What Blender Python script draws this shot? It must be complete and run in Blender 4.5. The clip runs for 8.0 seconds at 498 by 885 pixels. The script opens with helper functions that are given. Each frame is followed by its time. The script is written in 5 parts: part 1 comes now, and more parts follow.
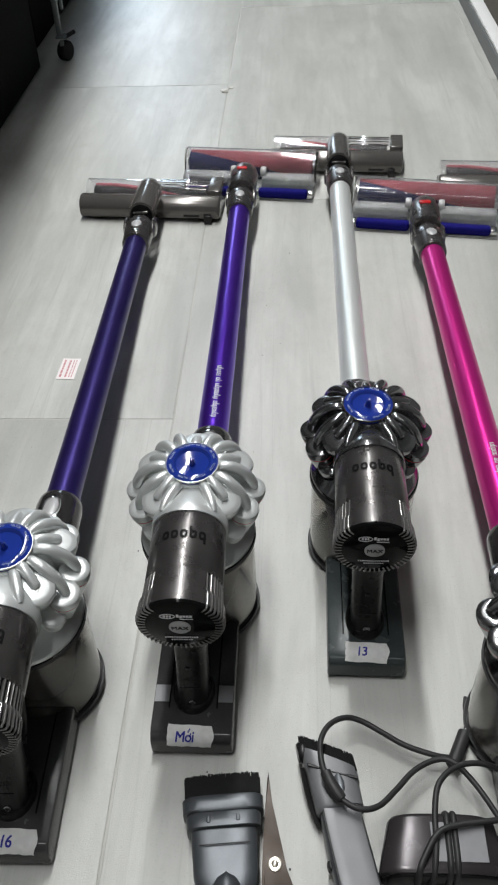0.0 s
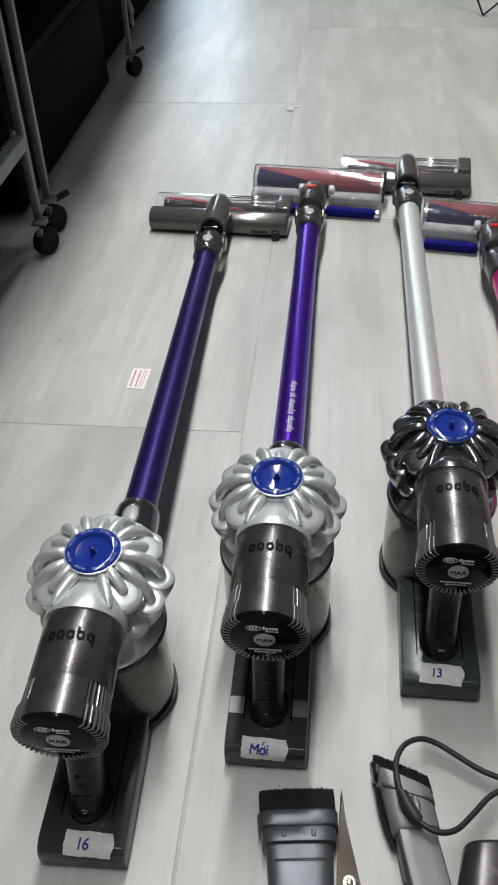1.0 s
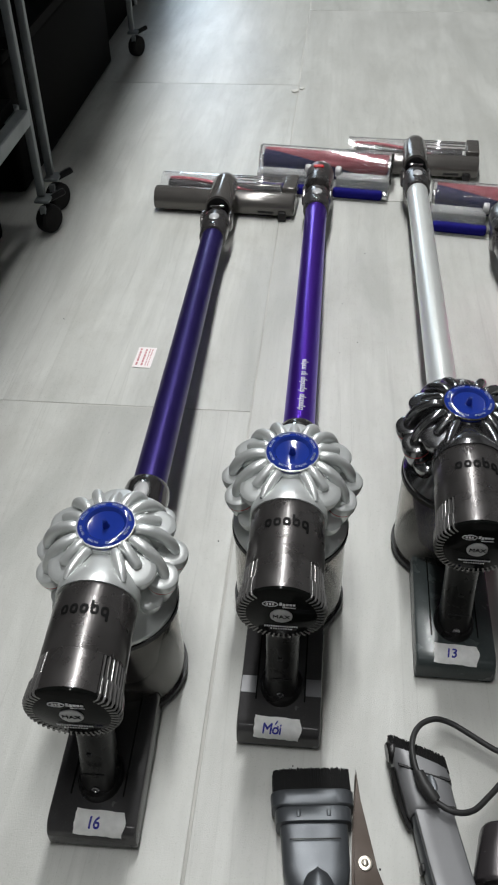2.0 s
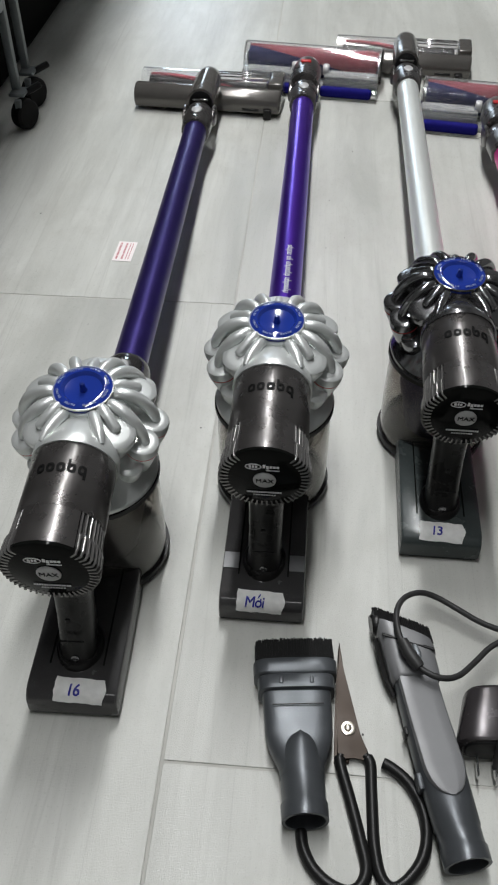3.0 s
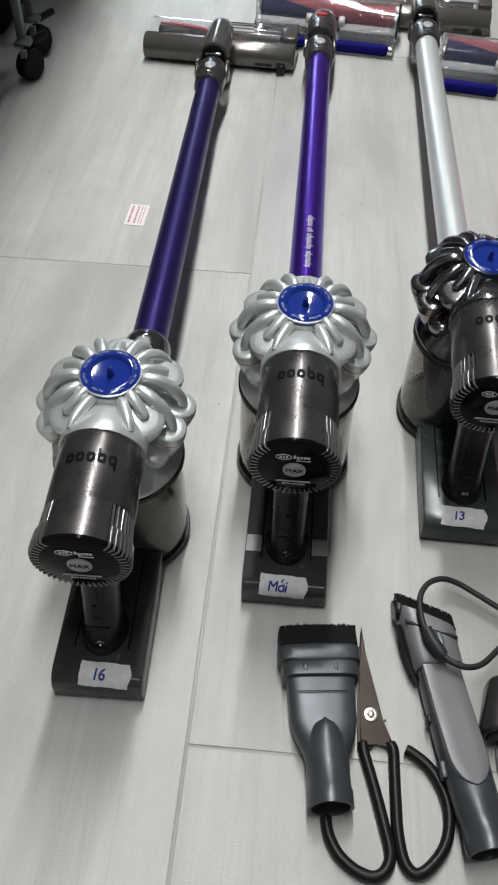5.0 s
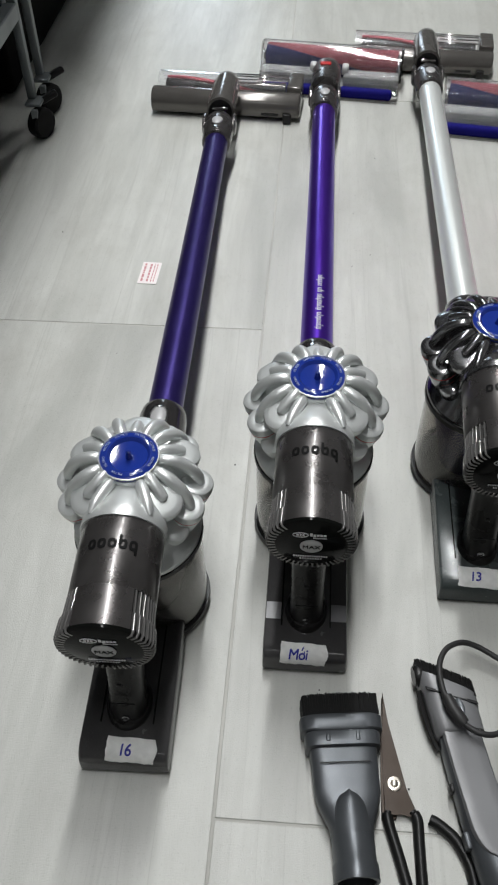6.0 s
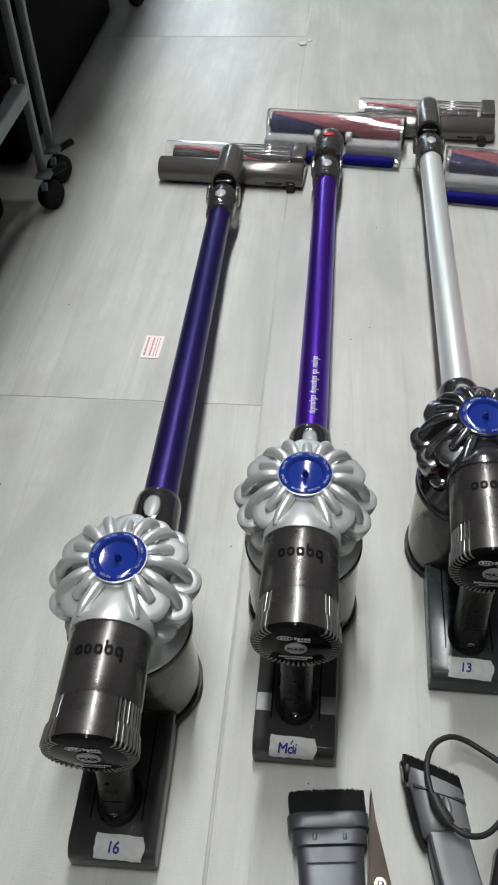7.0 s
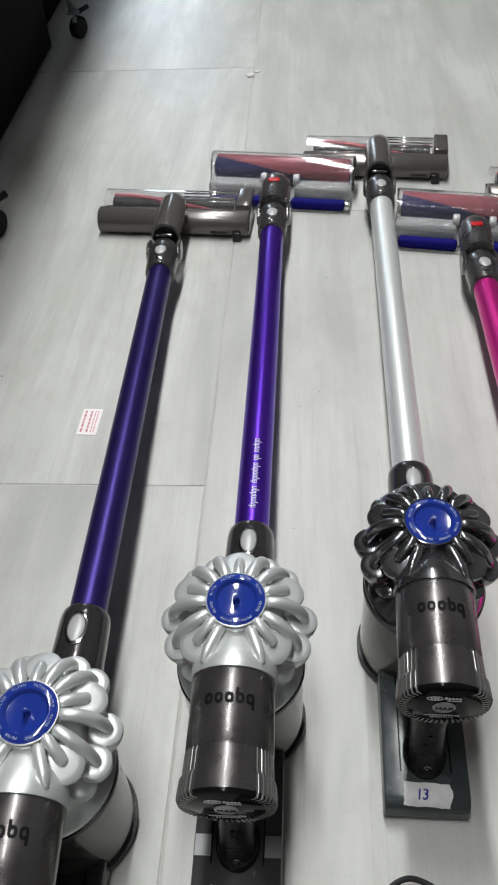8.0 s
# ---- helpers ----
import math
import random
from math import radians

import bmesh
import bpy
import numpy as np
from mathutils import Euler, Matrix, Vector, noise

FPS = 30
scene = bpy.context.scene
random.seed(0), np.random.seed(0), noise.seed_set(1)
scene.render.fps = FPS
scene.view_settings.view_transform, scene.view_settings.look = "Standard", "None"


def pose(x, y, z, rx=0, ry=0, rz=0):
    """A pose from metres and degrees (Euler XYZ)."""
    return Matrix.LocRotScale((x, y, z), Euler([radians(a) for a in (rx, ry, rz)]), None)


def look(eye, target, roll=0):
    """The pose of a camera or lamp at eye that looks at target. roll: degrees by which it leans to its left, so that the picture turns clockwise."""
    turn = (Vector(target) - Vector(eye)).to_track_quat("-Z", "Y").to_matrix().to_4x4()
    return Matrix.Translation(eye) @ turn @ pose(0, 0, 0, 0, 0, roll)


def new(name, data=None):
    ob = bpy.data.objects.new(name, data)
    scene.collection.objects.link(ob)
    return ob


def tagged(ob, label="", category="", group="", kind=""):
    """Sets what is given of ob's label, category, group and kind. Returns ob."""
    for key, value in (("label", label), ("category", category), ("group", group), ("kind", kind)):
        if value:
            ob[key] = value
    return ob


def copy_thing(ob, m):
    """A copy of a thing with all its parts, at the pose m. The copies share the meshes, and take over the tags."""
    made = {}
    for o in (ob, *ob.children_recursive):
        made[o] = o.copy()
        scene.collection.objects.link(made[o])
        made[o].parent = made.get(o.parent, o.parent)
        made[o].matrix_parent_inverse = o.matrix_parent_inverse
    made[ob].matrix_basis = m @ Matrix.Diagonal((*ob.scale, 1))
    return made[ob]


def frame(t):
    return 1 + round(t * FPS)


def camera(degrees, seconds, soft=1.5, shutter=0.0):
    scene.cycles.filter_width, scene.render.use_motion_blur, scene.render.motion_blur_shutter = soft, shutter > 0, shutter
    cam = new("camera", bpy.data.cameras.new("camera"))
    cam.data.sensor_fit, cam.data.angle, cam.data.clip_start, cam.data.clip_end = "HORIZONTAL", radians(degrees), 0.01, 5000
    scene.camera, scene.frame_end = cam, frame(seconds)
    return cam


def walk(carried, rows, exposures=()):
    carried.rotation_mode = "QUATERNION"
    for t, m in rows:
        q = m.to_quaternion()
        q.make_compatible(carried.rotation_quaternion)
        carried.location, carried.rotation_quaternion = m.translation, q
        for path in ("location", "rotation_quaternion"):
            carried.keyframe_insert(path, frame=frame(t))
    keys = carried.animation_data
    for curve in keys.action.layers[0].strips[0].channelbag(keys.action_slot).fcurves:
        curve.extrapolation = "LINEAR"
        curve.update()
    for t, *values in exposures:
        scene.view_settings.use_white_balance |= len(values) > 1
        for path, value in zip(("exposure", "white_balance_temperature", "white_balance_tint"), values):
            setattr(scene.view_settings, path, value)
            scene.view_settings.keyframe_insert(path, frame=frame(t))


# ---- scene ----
cam = camera(32.8, 8.0, soft=2.1)
PATH = [
    (0, (0.127, -0.366, 0.713), (0.019, 1.109, -0.633), -2.7),
    (0.5, (0.086, -0.369, 0.713), (-0.08, 1.125, -0.606), -2.5),
    (1, (0.079, -0.374, 0.718), (-0.103, 1.12, -0.599), -2.2),
    (1.2, (0.073, -0.372, 0.719), (-0.102, 1.12, -0.601), -1.8),
    (2.3, (0.058, -0.379, 0.679), (-0.106, 1.09, -0.669), -1.3),
    (2.5, (0.059, -0.385, 0.665), (-0.103, 1.062, -0.706), -1.3),
    (3, (0.062, -0.403, 0.634), (-0.059, 0.995, -0.79), -0.2),
    (3.5, (0.059, -0.417, 0.618), (-0.02, 0.912, -0.874), 0.9),
    (4, (0.042, -0.416, 0.623), (-0.037, 0.897, -0.884), 1.3),
    (4.5, (0.03, -0.403, 0.625), (-0.048, 0.902, -0.888), 2.0),
    (4.7, (0.029, -0.392, 0.633), (-0.049, 0.915, -0.879), 2.1),
    (5.8, (0.026, -0.352, 0.686), (-0.095, 0.966, -0.813), -1.1),
    (6, (0.026, -0.349, 0.692), (-0.1, 0.982, -0.795), -1.3),
    (6.5, (0.032, -0.336, 0.716), (-0.138, 1.017, -0.746), -2.8),
    (7, (0.052, -0.313, 0.742), (-0.127, 1.062, -0.7), -2.8),
    (7.5, (0.072, -0.247, 0.754), (-0.107, 1.134, -0.682), -3.6),
    (8, (0.092, -0.195, 0.759), (-0.048, 1.185, -0.681), -3.8),
]
walk(cam, [(t, look(eye, target, roll)) for t, eye, target, roll in PATH])

# ---- light ----
world = bpy.data.worlds.new("world")
scene.world = world
world.use_nodes = True
world.node_tree.nodes["Background"].inputs[0].default_value = (0.75, 0.85, 1.0, 1)
world.node_tree.nodes["Background"].inputs[1].default_value = 0.25
scene.view_settings.exposure = 0.0


def area(name, m, sx, sy, power, colour):
    d = bpy.data.lights.new(name, "AREA")
    d.shape, d.size, d.size_y, d.energy, d.color = "RECTANGLE", sx, sy, power, colour
    o = new(name, d)
    o.matrix_world = m
    return o


TUBES = [(-0.12, 0.05, 0, 28), (-0.07, 1.40, 0, 42), (0.00, 2.80, 0, 24), (0.05, -1.60, 90, 5)]
for lx, ly, turn, watts in TUBES:
    area("tube_lamp", pose(lx, ly, 2.555, 0, 0, turn), 0.11, 1.15, watts, (0.985, 0.995, 1.0))
area("window_lamp", pose(-0.70, 4.52, 1.05, 90, 0, 180), 0.34, 1.5, 9, (0.72, 0.86, 1.0))


# ---- materials ----
def mat(name, base, rough=0.5, metal=0.0, vary=0.08, scale=40.0, bump=0.0, bump_scale=300.0, rough_vary=0.0,
        coat=0.0, trans=0.0, ior=1.45, stretch=(1, 1, 1), spec=0.5, dust=0.0):
    m = bpy.data.materials.new(name)
    m.use_nodes = True
    nt = m.node_tree
    n, l = nt.nodes, nt.links
    b = n["Principled BSDF"]
    b.inputs["Roughness"].default_value = rough
    b.inputs["Metallic"].default_value = metal
    b.inputs["Coat Weight"].default_value = coat
    b.inputs["Coat Roughness"].default_value = 0.08
    b.inputs["Transmission Weight"].default_value = trans
    b.inputs["IOR"].default_value = ior
    b.inputs["Specular IOR Level"].default_value = spec
    co = n.new("ShaderNodeTexCoord")
    mp = n.new("ShaderNodeMapping")
    mp.inputs["Scale"].default_value = stretch
    l.new(co.outputs["Object"], mp.inputs[0])
    n1 = n.new("ShaderNodeTexNoise")
    n1.inputs["Scale"].default_value, n1.inputs["Detail"].default_value = scale, 6
    l.new(mp.outputs[0], n1.inputs["Vector"])
    mx = n.new("ShaderNodeMix")
    mx.data_type = "RGBA"
    lo = [c * (1 - vary) for c in base]
    hi = [min(1, c * (1 + vary)) for c in base]
    mx.inputs[6].default_value, mx.inputs[7].default_value = (*lo, 1), (*hi, 1)
    l.new(n1.outputs[0], mx.inputs[0])
    out = mx.outputs[2]
    if dust:
        n3 = n.new("ShaderNodeTexNoise")
        n3.inputs["Scale"].default_value, n3.inputs["Detail"].default_value = 700, 4
        l.new(co.outputs["Object"], n3.inputs["Vector"])
        r = n.new("ShaderNodeMapRange")
        r.inputs[1].default_value, r.inputs[2].default_value, r.inputs[4].default_value = 0.62, 0.75, dust
        l.new(n3.outputs[0], r.inputs[0])
        m2 = n.new("ShaderNodeMix")
        m2.data_type = "RGBA"
        m2.inputs[7].default_value = (0.5, 0.48, 0.45, 1)
        l.new(r.outputs[0], m2.inputs[0])
        l.new(out, m2.inputs[6])
        out = m2.outputs[2]
    l.new(out, b.inputs["Base Color"])
    if rough_vary:
        n4 = n.new("ShaderNodeTexNoise")
        n4.inputs["Scale"].default_value, n4.inputs["Detail"].default_value = scale * 0.7, 5
        l.new(co.outputs["Object"], n4.inputs["Vector"])
        r4 = n.new("ShaderNodeMapRange")
        r4.inputs[1].default_value, r4.inputs[2].default_value = 0.3, 0.7
        r4.inputs[3].default_value, r4.inputs[4].default_value = max(0.02, rough - rough_vary), rough + rough_vary
        l.new(n4.outputs[0], r4.inputs[0])
        l.new(r4.outputs[0], b.inputs["Roughness"])
    if bump:
        n2 = n.new("ShaderNodeTexNoise")
        n2.inputs["Scale"].default_value, n2.inputs["Detail"].default_value = bump_scale, 3
        l.new(mp.outputs[0], n2.inputs["Vector"])
        bp = n.new("ShaderNodeBump")
        bp.inputs["Strength"].default_value, bp.inputs["Distance"].default_value = bump, 0.001
        l.new(n2.outputs[0], bp.inputs["Height"])
        l.new(bp.outputs[0], b.inputs["Normal"])
    return m


def tile_material():
    """Pale grey porcelain with a printed wood grain that runs along y, a different piece of print on each tile."""
    m = bpy.data.materials.new("porcelain_tile")
    m.use_nodes = True
    nt = m.node_tree
    n, l = nt.nodes, nt.links
    b = n["Principled BSDF"]
    co = n.new("ShaderNodeTexCoord")
    oi = n.new("ShaderNodeObjectInfo")
    sh = n.new("ShaderNodeVectorMath")
    sh.operation = "SCALE"
    sh.inputs[0].default_value = (7.0, 13.0, 5.0)
    l.new(oi.outputs["Random"], sh.inputs["Scale"])
    ad = n.new("ShaderNodeVectorMath")
    l.new(co.outputs["Object"], ad.inputs[0])
    l.new(sh.outputs[0], ad.inputs[1])

    def noise_at(scale, stretch, detail=6, rough=0.55, dist=0.0):
        mp = n.new("ShaderNodeMapping")
        mp.inputs["Scale"].default_value = stretch
        l.new(ad.outputs[0], mp.inputs[0])
        t = n.new("ShaderNodeTexNoise")
        t.inputs["Scale"].default_value, t.inputs["Detail"].default_value = scale, detail
        t.inputs["Roughness"].default_value, t.inputs["Distortion"].default_value = rough, dist
        l.new(mp.outputs[0], t.inputs["Vector"])
        return t.outputs[0]

    def ranged(v, a, c, lo, hi):
        r = n.new("ShaderNodeMapRange")
        for k, val in zip((1, 2, 3, 4), (a, c, lo, hi)):
            r.inputs[k].default_value = val
        l.new(v, r.inputs[0])
        return r.outputs[0]

    def mixed(f, a, c):
        x = n.new("ShaderNodeMix")
        x.data_type = "RGBA"
        l.new(f, x.inputs[0])
        for k, v in ((6, a), (7, c)):
            if isinstance(v, tuple):
                x.inputs[k].default_value = (*v, 1)
            else:
                l.new(v, x.inputs[k])
        return x.outputs[2]

    broad = ranged(noise_at(3.0, (3.4, 0.7, 1), 7, 0.62, 0.5), 0.33, 0.68, 0, 1)
    grain = ranged(noise_at(9.0, (9.0, 0.55, 1), 8, 0.62, 0.4), 0.42, 0.72, 0, 1)
    vein = noise_at(2.2, (8.0, 0.16, 1), 3, 0.5, 0.25)
    line = n.new("ShaderNodeMath")
    line.operation = "PINGPONG"
    line.inputs[1].default_value = 0.06
    l.new(vein, line.inputs[0])
    thin = ranged(line.outputs[0], 0.0, 0.005, 0.42, 0.0)
    c = mixed(broad, (0.395, 0.40, 0.372), (0.61, 0.615, 0.578))
    g = n.new("ShaderNodeMath")
    g.operation = "MULTIPLY"
    g.inputs[1].default_value = 0.36
    l.new(grain, g.inputs[0])
    c = mixed(g.outputs[0], c, (0.375, 0.378, 0.35))
    c = mixed(thin, c, (0.37, 0.37, 0.345))
    dirt = ranged(noise_at(11.0, (1, 0.8, 1), 9, 0.7), 0.50, 0.78, 0, 0.42)
    c = mixed(dirt, c, (0.33, 0.32, 0.285))
    shade = ranged(oi.outputs["Random"], 0, 1, 0.0, 0.30)
    c = mixed(shade, c, (0.42, 0.42, 0.395))
    spots = ranged(noise_at(260, (1, 1, 1), 2), 0.79, 0.82, 0, 0.5)
    c = mixed(spots, c, (0.25, 0.24, 0.22))
    l.new(c, b.inputs["Base Color"])
    l.new(ranged(noise_at(420, (1, 1, 1), 6), 0.36, 0.64, 0.26, 0.48), b.inputs["Roughness"])
    b.inputs["Specular IOR Level"].default_value = 0.5
    bp = n.new("ShaderNodeBump")
    bp.inputs["Strength"].default_value, bp.inputs["Distance"].default_value = 0.38, 0.0008
    l.new(noise_at(1000, (1, 0.8, 1), 3), bp.inputs["Height"])
    l.new(bp.outputs[0], b.inputs["Normal"])
    return m


TILE = tile_material()
GROUT = mat("grout", (0.46, 0.455, 0.425), 0.9, scale=9, vary=0.4)
# Dark grey so that the unseen walls and ceiling bounce little light.
WALL = mat("low_bounce_wall", (0.17, 0.17, 0.17), 0.8, scale=6, vary=0.04, bump=0.1)
SILVER = mat("silver_paint", (0.68, 0.70, 0.69), 0.38, 0.6, scale=60, vary=0.05, bump=0.05, bump_scale=1800, rough_vary=0.05)
NICKEL = mat("dark_nickel", (0.24, 0.24, 0.245), 0.17, 0.92, scale=60, vary=0.08, rough_vary=0.05)
IRON = mat("iron_grey_plastic", (0.100, 0.094, 0.092), 0.29, 0.72, scale=90, vary=0.14, rough_vary=0.06, coat=0.35, dust=0.04)
IRON_DARK = mat("dark_grey_plastic", (0.013, 0.0125, 0.0125), 0.3, 0.1, scale=90, vary=0.12, rough_vary=0.06, spec=0.35, dust=0.06)
HEADGREY = mat("head_grey_plastic", (0.125, 0.118, 0.110), 0.18, 0.45, scale=90, vary=0.1, rough_vary=0.05, dust=0.08)
DOCK = mat("dock_grey_plastic", (0.075, 0.073, 0.074), 0.2, 0.4, scale=70, vary=0.15, rough_vary=0.08, dust=0.10)
DOCK_SLATE = mat("dock_slate_plastic", (0.050, 0.060, 0.060), 0.24, 0.05, scale=70, vary=0.15, rough_vary=0.08, dust=0.12)
# Lighter than IRON: the light caught by the fin edges is in the colour.
FIN = mat("lit_fin_grey", (0.21, 0.205, 0.20), 0.24, 0.65, scale=90, vary=0.1, dust=0.04)
BLACK = mat("black_plastic", (0.007, 0.007, 0.0075), 0.4, spec=0.3, scale=80, vary=0.2, dust=0.05)
BLACKGLOSS = mat("gloss_black_plastic", (0.005, 0.0055, 0.005), 0.10, spec=0.08, scale=80, vary=0.2)
RUBBER = mat("black_rubber", (0.006, 0.006, 0.006), 0.7, spec=0.25, scale=80, vary=0.2)
VINYL = mat("black_vinyl", (0.008, 0.008, 0.008), 0.38, scale=50, vary=0.2, rough_vary=0.06, spec=0.35)
BLUE = mat("blue_filter_plastic", (0.014, 0.035, 0.25), 0.09, scale=60, vary=0.1, coat=0.4)
PURPLE = mat("purple_anodised_metal", (0.115, 0.032, 0.52), 0.3, 0.88, scale=30, vary=0.06, rough_vary=0.02)
INDIGO = mat("worn_indigo_metal", (0.034, 0.022, 0.145), 0.36, 0.75, scale=35, vary=0.2, rough_vary=0.06, dust=0.05)
ALU = mat("satin_aluminium", (0.92, 0.95, 0.92), 0.36, 0.65, scale=40, vary=0.03, rough_vary=0.02)
PINK = mat("fuchsia_anodised_metal", (0.76, 0.03, 0.32), 0.3, 0.75, scale=30, vary=0.05, rough_vary=0.02)
CHROME = mat("chrome", (0.75, 0.75, 0.75), 0.12, 1.0, scale=60, vary=0.04)
BUTTON = mat("grey_button", (0.42, 0.42, 0.42), 0.4, 0.2, scale=90, vary=0.06)
RED = mat("red_plastic", (0.50, 0.012, 0.015), 0.3, scale=60, vary=0.08)
REDFELT = mat("red_brush_fabric", (0.19, 0.045, 0.055), 0.8, scale=200, vary=0.3, bump=0.3, spec=0.2)
NAVYFELT = mat("navy_roller_fabric", (0.006, 0.009, 0.055), 0.8, scale=200, vary=0.25, bump=0.3, spec=0.2)
BLUEFELT = mat("blue_brush_fabric", (0.006, 0.005, 0.13), 0.8, scale=200, vary=0.25, bump=0.3, spec=0.15)
PAPER = mat("masking_tape", (0.77, 0.77, 0.75), 0.7, scale=150, vary=0.2, bump=0.35, bump_scale=250)
GREYTAPE = mat("grey_film", (0.25, 0.25, 0.26), 0.35, scale=120, vary=0.15)
INK = mat("blue_ink", (0.02, 0.025, 0.28), 0.5, scale=200, vary=0.3)
WHITEPRINT = mat("white_print", (0.72, 0.72, 0.74), 0.4, scale=200, vary=0.05)
PALEBLUE = mat("pale_blue_print", (0.35, 0.42, 0.62), 0.4, scale=200, vary=0.05)
BLACKPRINT = mat("black_print", (0.006, 0.006, 0.006), 0.55, spec=0.12, scale=200, vary=0.1)
PINKPAPER = mat("sticker_paper", (0.86, 0.80, 0.79), 0.5, scale=150, vary=0.06)
PINKPRINT = mat("red_print", (0.56, 0.26, 0.27), 0.5, scale=150, vary=0.1)
TOOLGREY = mat("slate_grey_plastic", (0.088, 0.095, 0.103), 0.36, 0.5, scale=60, vary=0.12, rough_vary=0.07, bump=0.05, bump_scale=900, dust=0.06)
SLIDEGREY = mat("light_slate_plastic", (0.165, 0.167, 0.172), 0.38, 0.1, scale=60, vary=0.07, rough_vary=0.06, dust=0.05)
ADAPTER = mat("adapter_plastic", (0.050, 0.045, 0.047), 0.24, 0.45, scale=60, vary=0.12, rough_vary=0.06, dust=0.05)
BRISTLE = mat("black_bristle", (0.010, 0.010, 0.010), 0.55, scale=200, vary=0.3)
STEEL = mat("worn_steel", (0.034, 0.023, 0.016), 0.42, 0.45, scale=60, vary=0.45, rough_vary=0.12, bump=0.1, bump_scale=400)
BRASS = mat("bright_rivet", (0.50, 0.46, 0.40), 0.32, 1.0, scale=60, vary=0.1)
CABLE = mat("cable_sheath", (0.026, 0.026, 0.026), 0.5, scale=90, vary=0.15)
CARTSTEEL = mat("galvanised_steel", (0.20, 0.22, 0.225), 0.45, 0.5, scale=30, vary=0.15, rough_vary=0.1, dust=0.1)
BUCKET = mat("grey_bin_plastic", (0.10, 0.105, 0.11), 0.45, scale=20, vary=0.1)
WHITEMETAL = mat("white_metal_strip", (0.75, 0.75, 0.74), 0.35, scale=30, vary=0.04)
PLINTH = mat("grey_plinth", (0.16, 0.165, 0.165), 0.5, scale=20, vary=0.12)
BROWN = mat("brown_carpet", (0.075, 0.07, 0.058), 0.9, scale=60, vary=0.3, bump=0.4)
# Near-black for added things that stand for the shade under the carts.
SHADEBLACK = mat("shade_black", (0.0035, 0.0035, 0.0035), 0.8, scale=20, vary=0.3, spec=0.1)
DEBRIS = mat("white_debris", (0.62, 0.61, 0.57), 0.7, scale=200, vary=0.2)
CLEAR = mat("clear_acrylic", (0.90, 0.90, 0.90), 0.07, scale=60, vary=0.01, trans=1.0, ior=1.35)
BIN = mat("smoky_clear_bin", (0.60, 0.575, 0.545), 0.06, scale=30, vary=0.08, trans=0.95, ior=1.30, rough_vary=0.04)
COVER = mat("scuffed_clear_acrylic", (0.92, 0.92, 0.93), 0.04, scale=60, vary=0.05, trans=0.98, ior=1.5, rough_vary=0.02)
MILKY = mat("dusty_clear_plastic", (0.72, 0.73, 0.73), 0.10, scale=40, vary=0.14, trans=0.75, ior=1.3)
HOUSING = mat("frosted_clear_plastic", (0.88, 0.89, 0.89), 0.08, scale=40, vary=0.10, trans=0.80, ior=1.3)
CUFF = mat("gloss_dark_plastic", (0.055, 0.052, 0.052), 0.2, 0.55, scale=90, vary=0.12, rough_vary=0.06, coat=0.3)
SHROUD = mat("shroud_mesh", (0.20, 0.19, 0.18), 0.4, 0.5, scale=200, vary=0.3, bump=0.3, bump_scale=1200)
SHROUD_BLUE = mat("indigo_shroud", (0.045, 0.04, 0.14), 0.4, 0.3, scale=150, vary=0.25, bump=0.2, bump_scale=1200)


def glow_material(name, colour, strength):
    m = bpy.data.materials.new(name)
    m.use_nodes = True
    b = m.node_tree.nodes["Principled BSDF"]
    b.inputs["Base Color"].default_value = (*colour, 1)
    b.inputs["Emission Color"].default_value = (*colour, 1)
    b.inputs["Emission Strength"].default_value = strength
    return m


SKYGLOW = glow_material("daylight_outside", (0.72, 0.86, 1.0), 2.0)


# ---- mesh helpers ----
def bm_new():
    return bmesh.new()


def part(name, bm, material, parent=None, label="", m=None, smooth=True, angle=40):
    if m is not None:
        bm.transform(m)
    bmesh.ops.recalc_face_normals(bm, faces=bm.faces)
    if smooth:
        lim = radians(angle)
        for f in bm.faces:
            f.smooth = True
        for e in bm.edges:
            if len(e.link_faces) == 2 and e.calc_face_angle(0) > lim:
                e.smooth = False
    me = bpy.data.meshes.new(name)
    bm.to_mesh(me)
    bm.free()
    me.materials.append(material)
    ob = new(name, me)
    if parent is not None:
        ob.parent = parent
    if label:
        ob["label"] = label
    return ob


def empty(name, m, label, category, group=""):
    e = new(name)
    e.empty_display_size = 0.05
    e.matrix_basis = m
    return tagged(e, label, category, group)


def box(bm, x0, x1, y0, y1, z0, z1, bev=0.0, seg=3):
    r = bmesh.ops.create_cube(bm, size=1.0)
    vs = r["verts"]
    bmesh.ops.transform(bm, matrix=Matrix.Translation(((x0 + x1) / 2, (y0 + y1) / 2, (z0 + z1) / 2))
                        @ Matrix.Diagonal((x1 - x0, y1 - y0, z1 - z0, 1)), verts=vs)
    if bev:
        es = list({e for v in vs for e in v.link_edges})
        bmesh.ops.bevel(bm, geom=es, offset=bev, segments=seg, profile=0.5, affect="EDGES")
    return bm


def loft(bm, rings, closed=True, cap=True):
    """Skin between rings of equal length; each ring is a list of points."""
    rows = [[bm.verts.new(p) for p in r] for r in rings]
    k = len(rows[0])
    for a, b in zip(rows, rows[1:]):
        for i in range(k if closed else k - 1):
            j = (i + 1) % k
            bm.faces.new((a[i], a[j], b[j], b[i]))
    if cap:
        bm.faces.new(rows[0][::-1])
        bm.faces.new(rows[-1])
    return bm


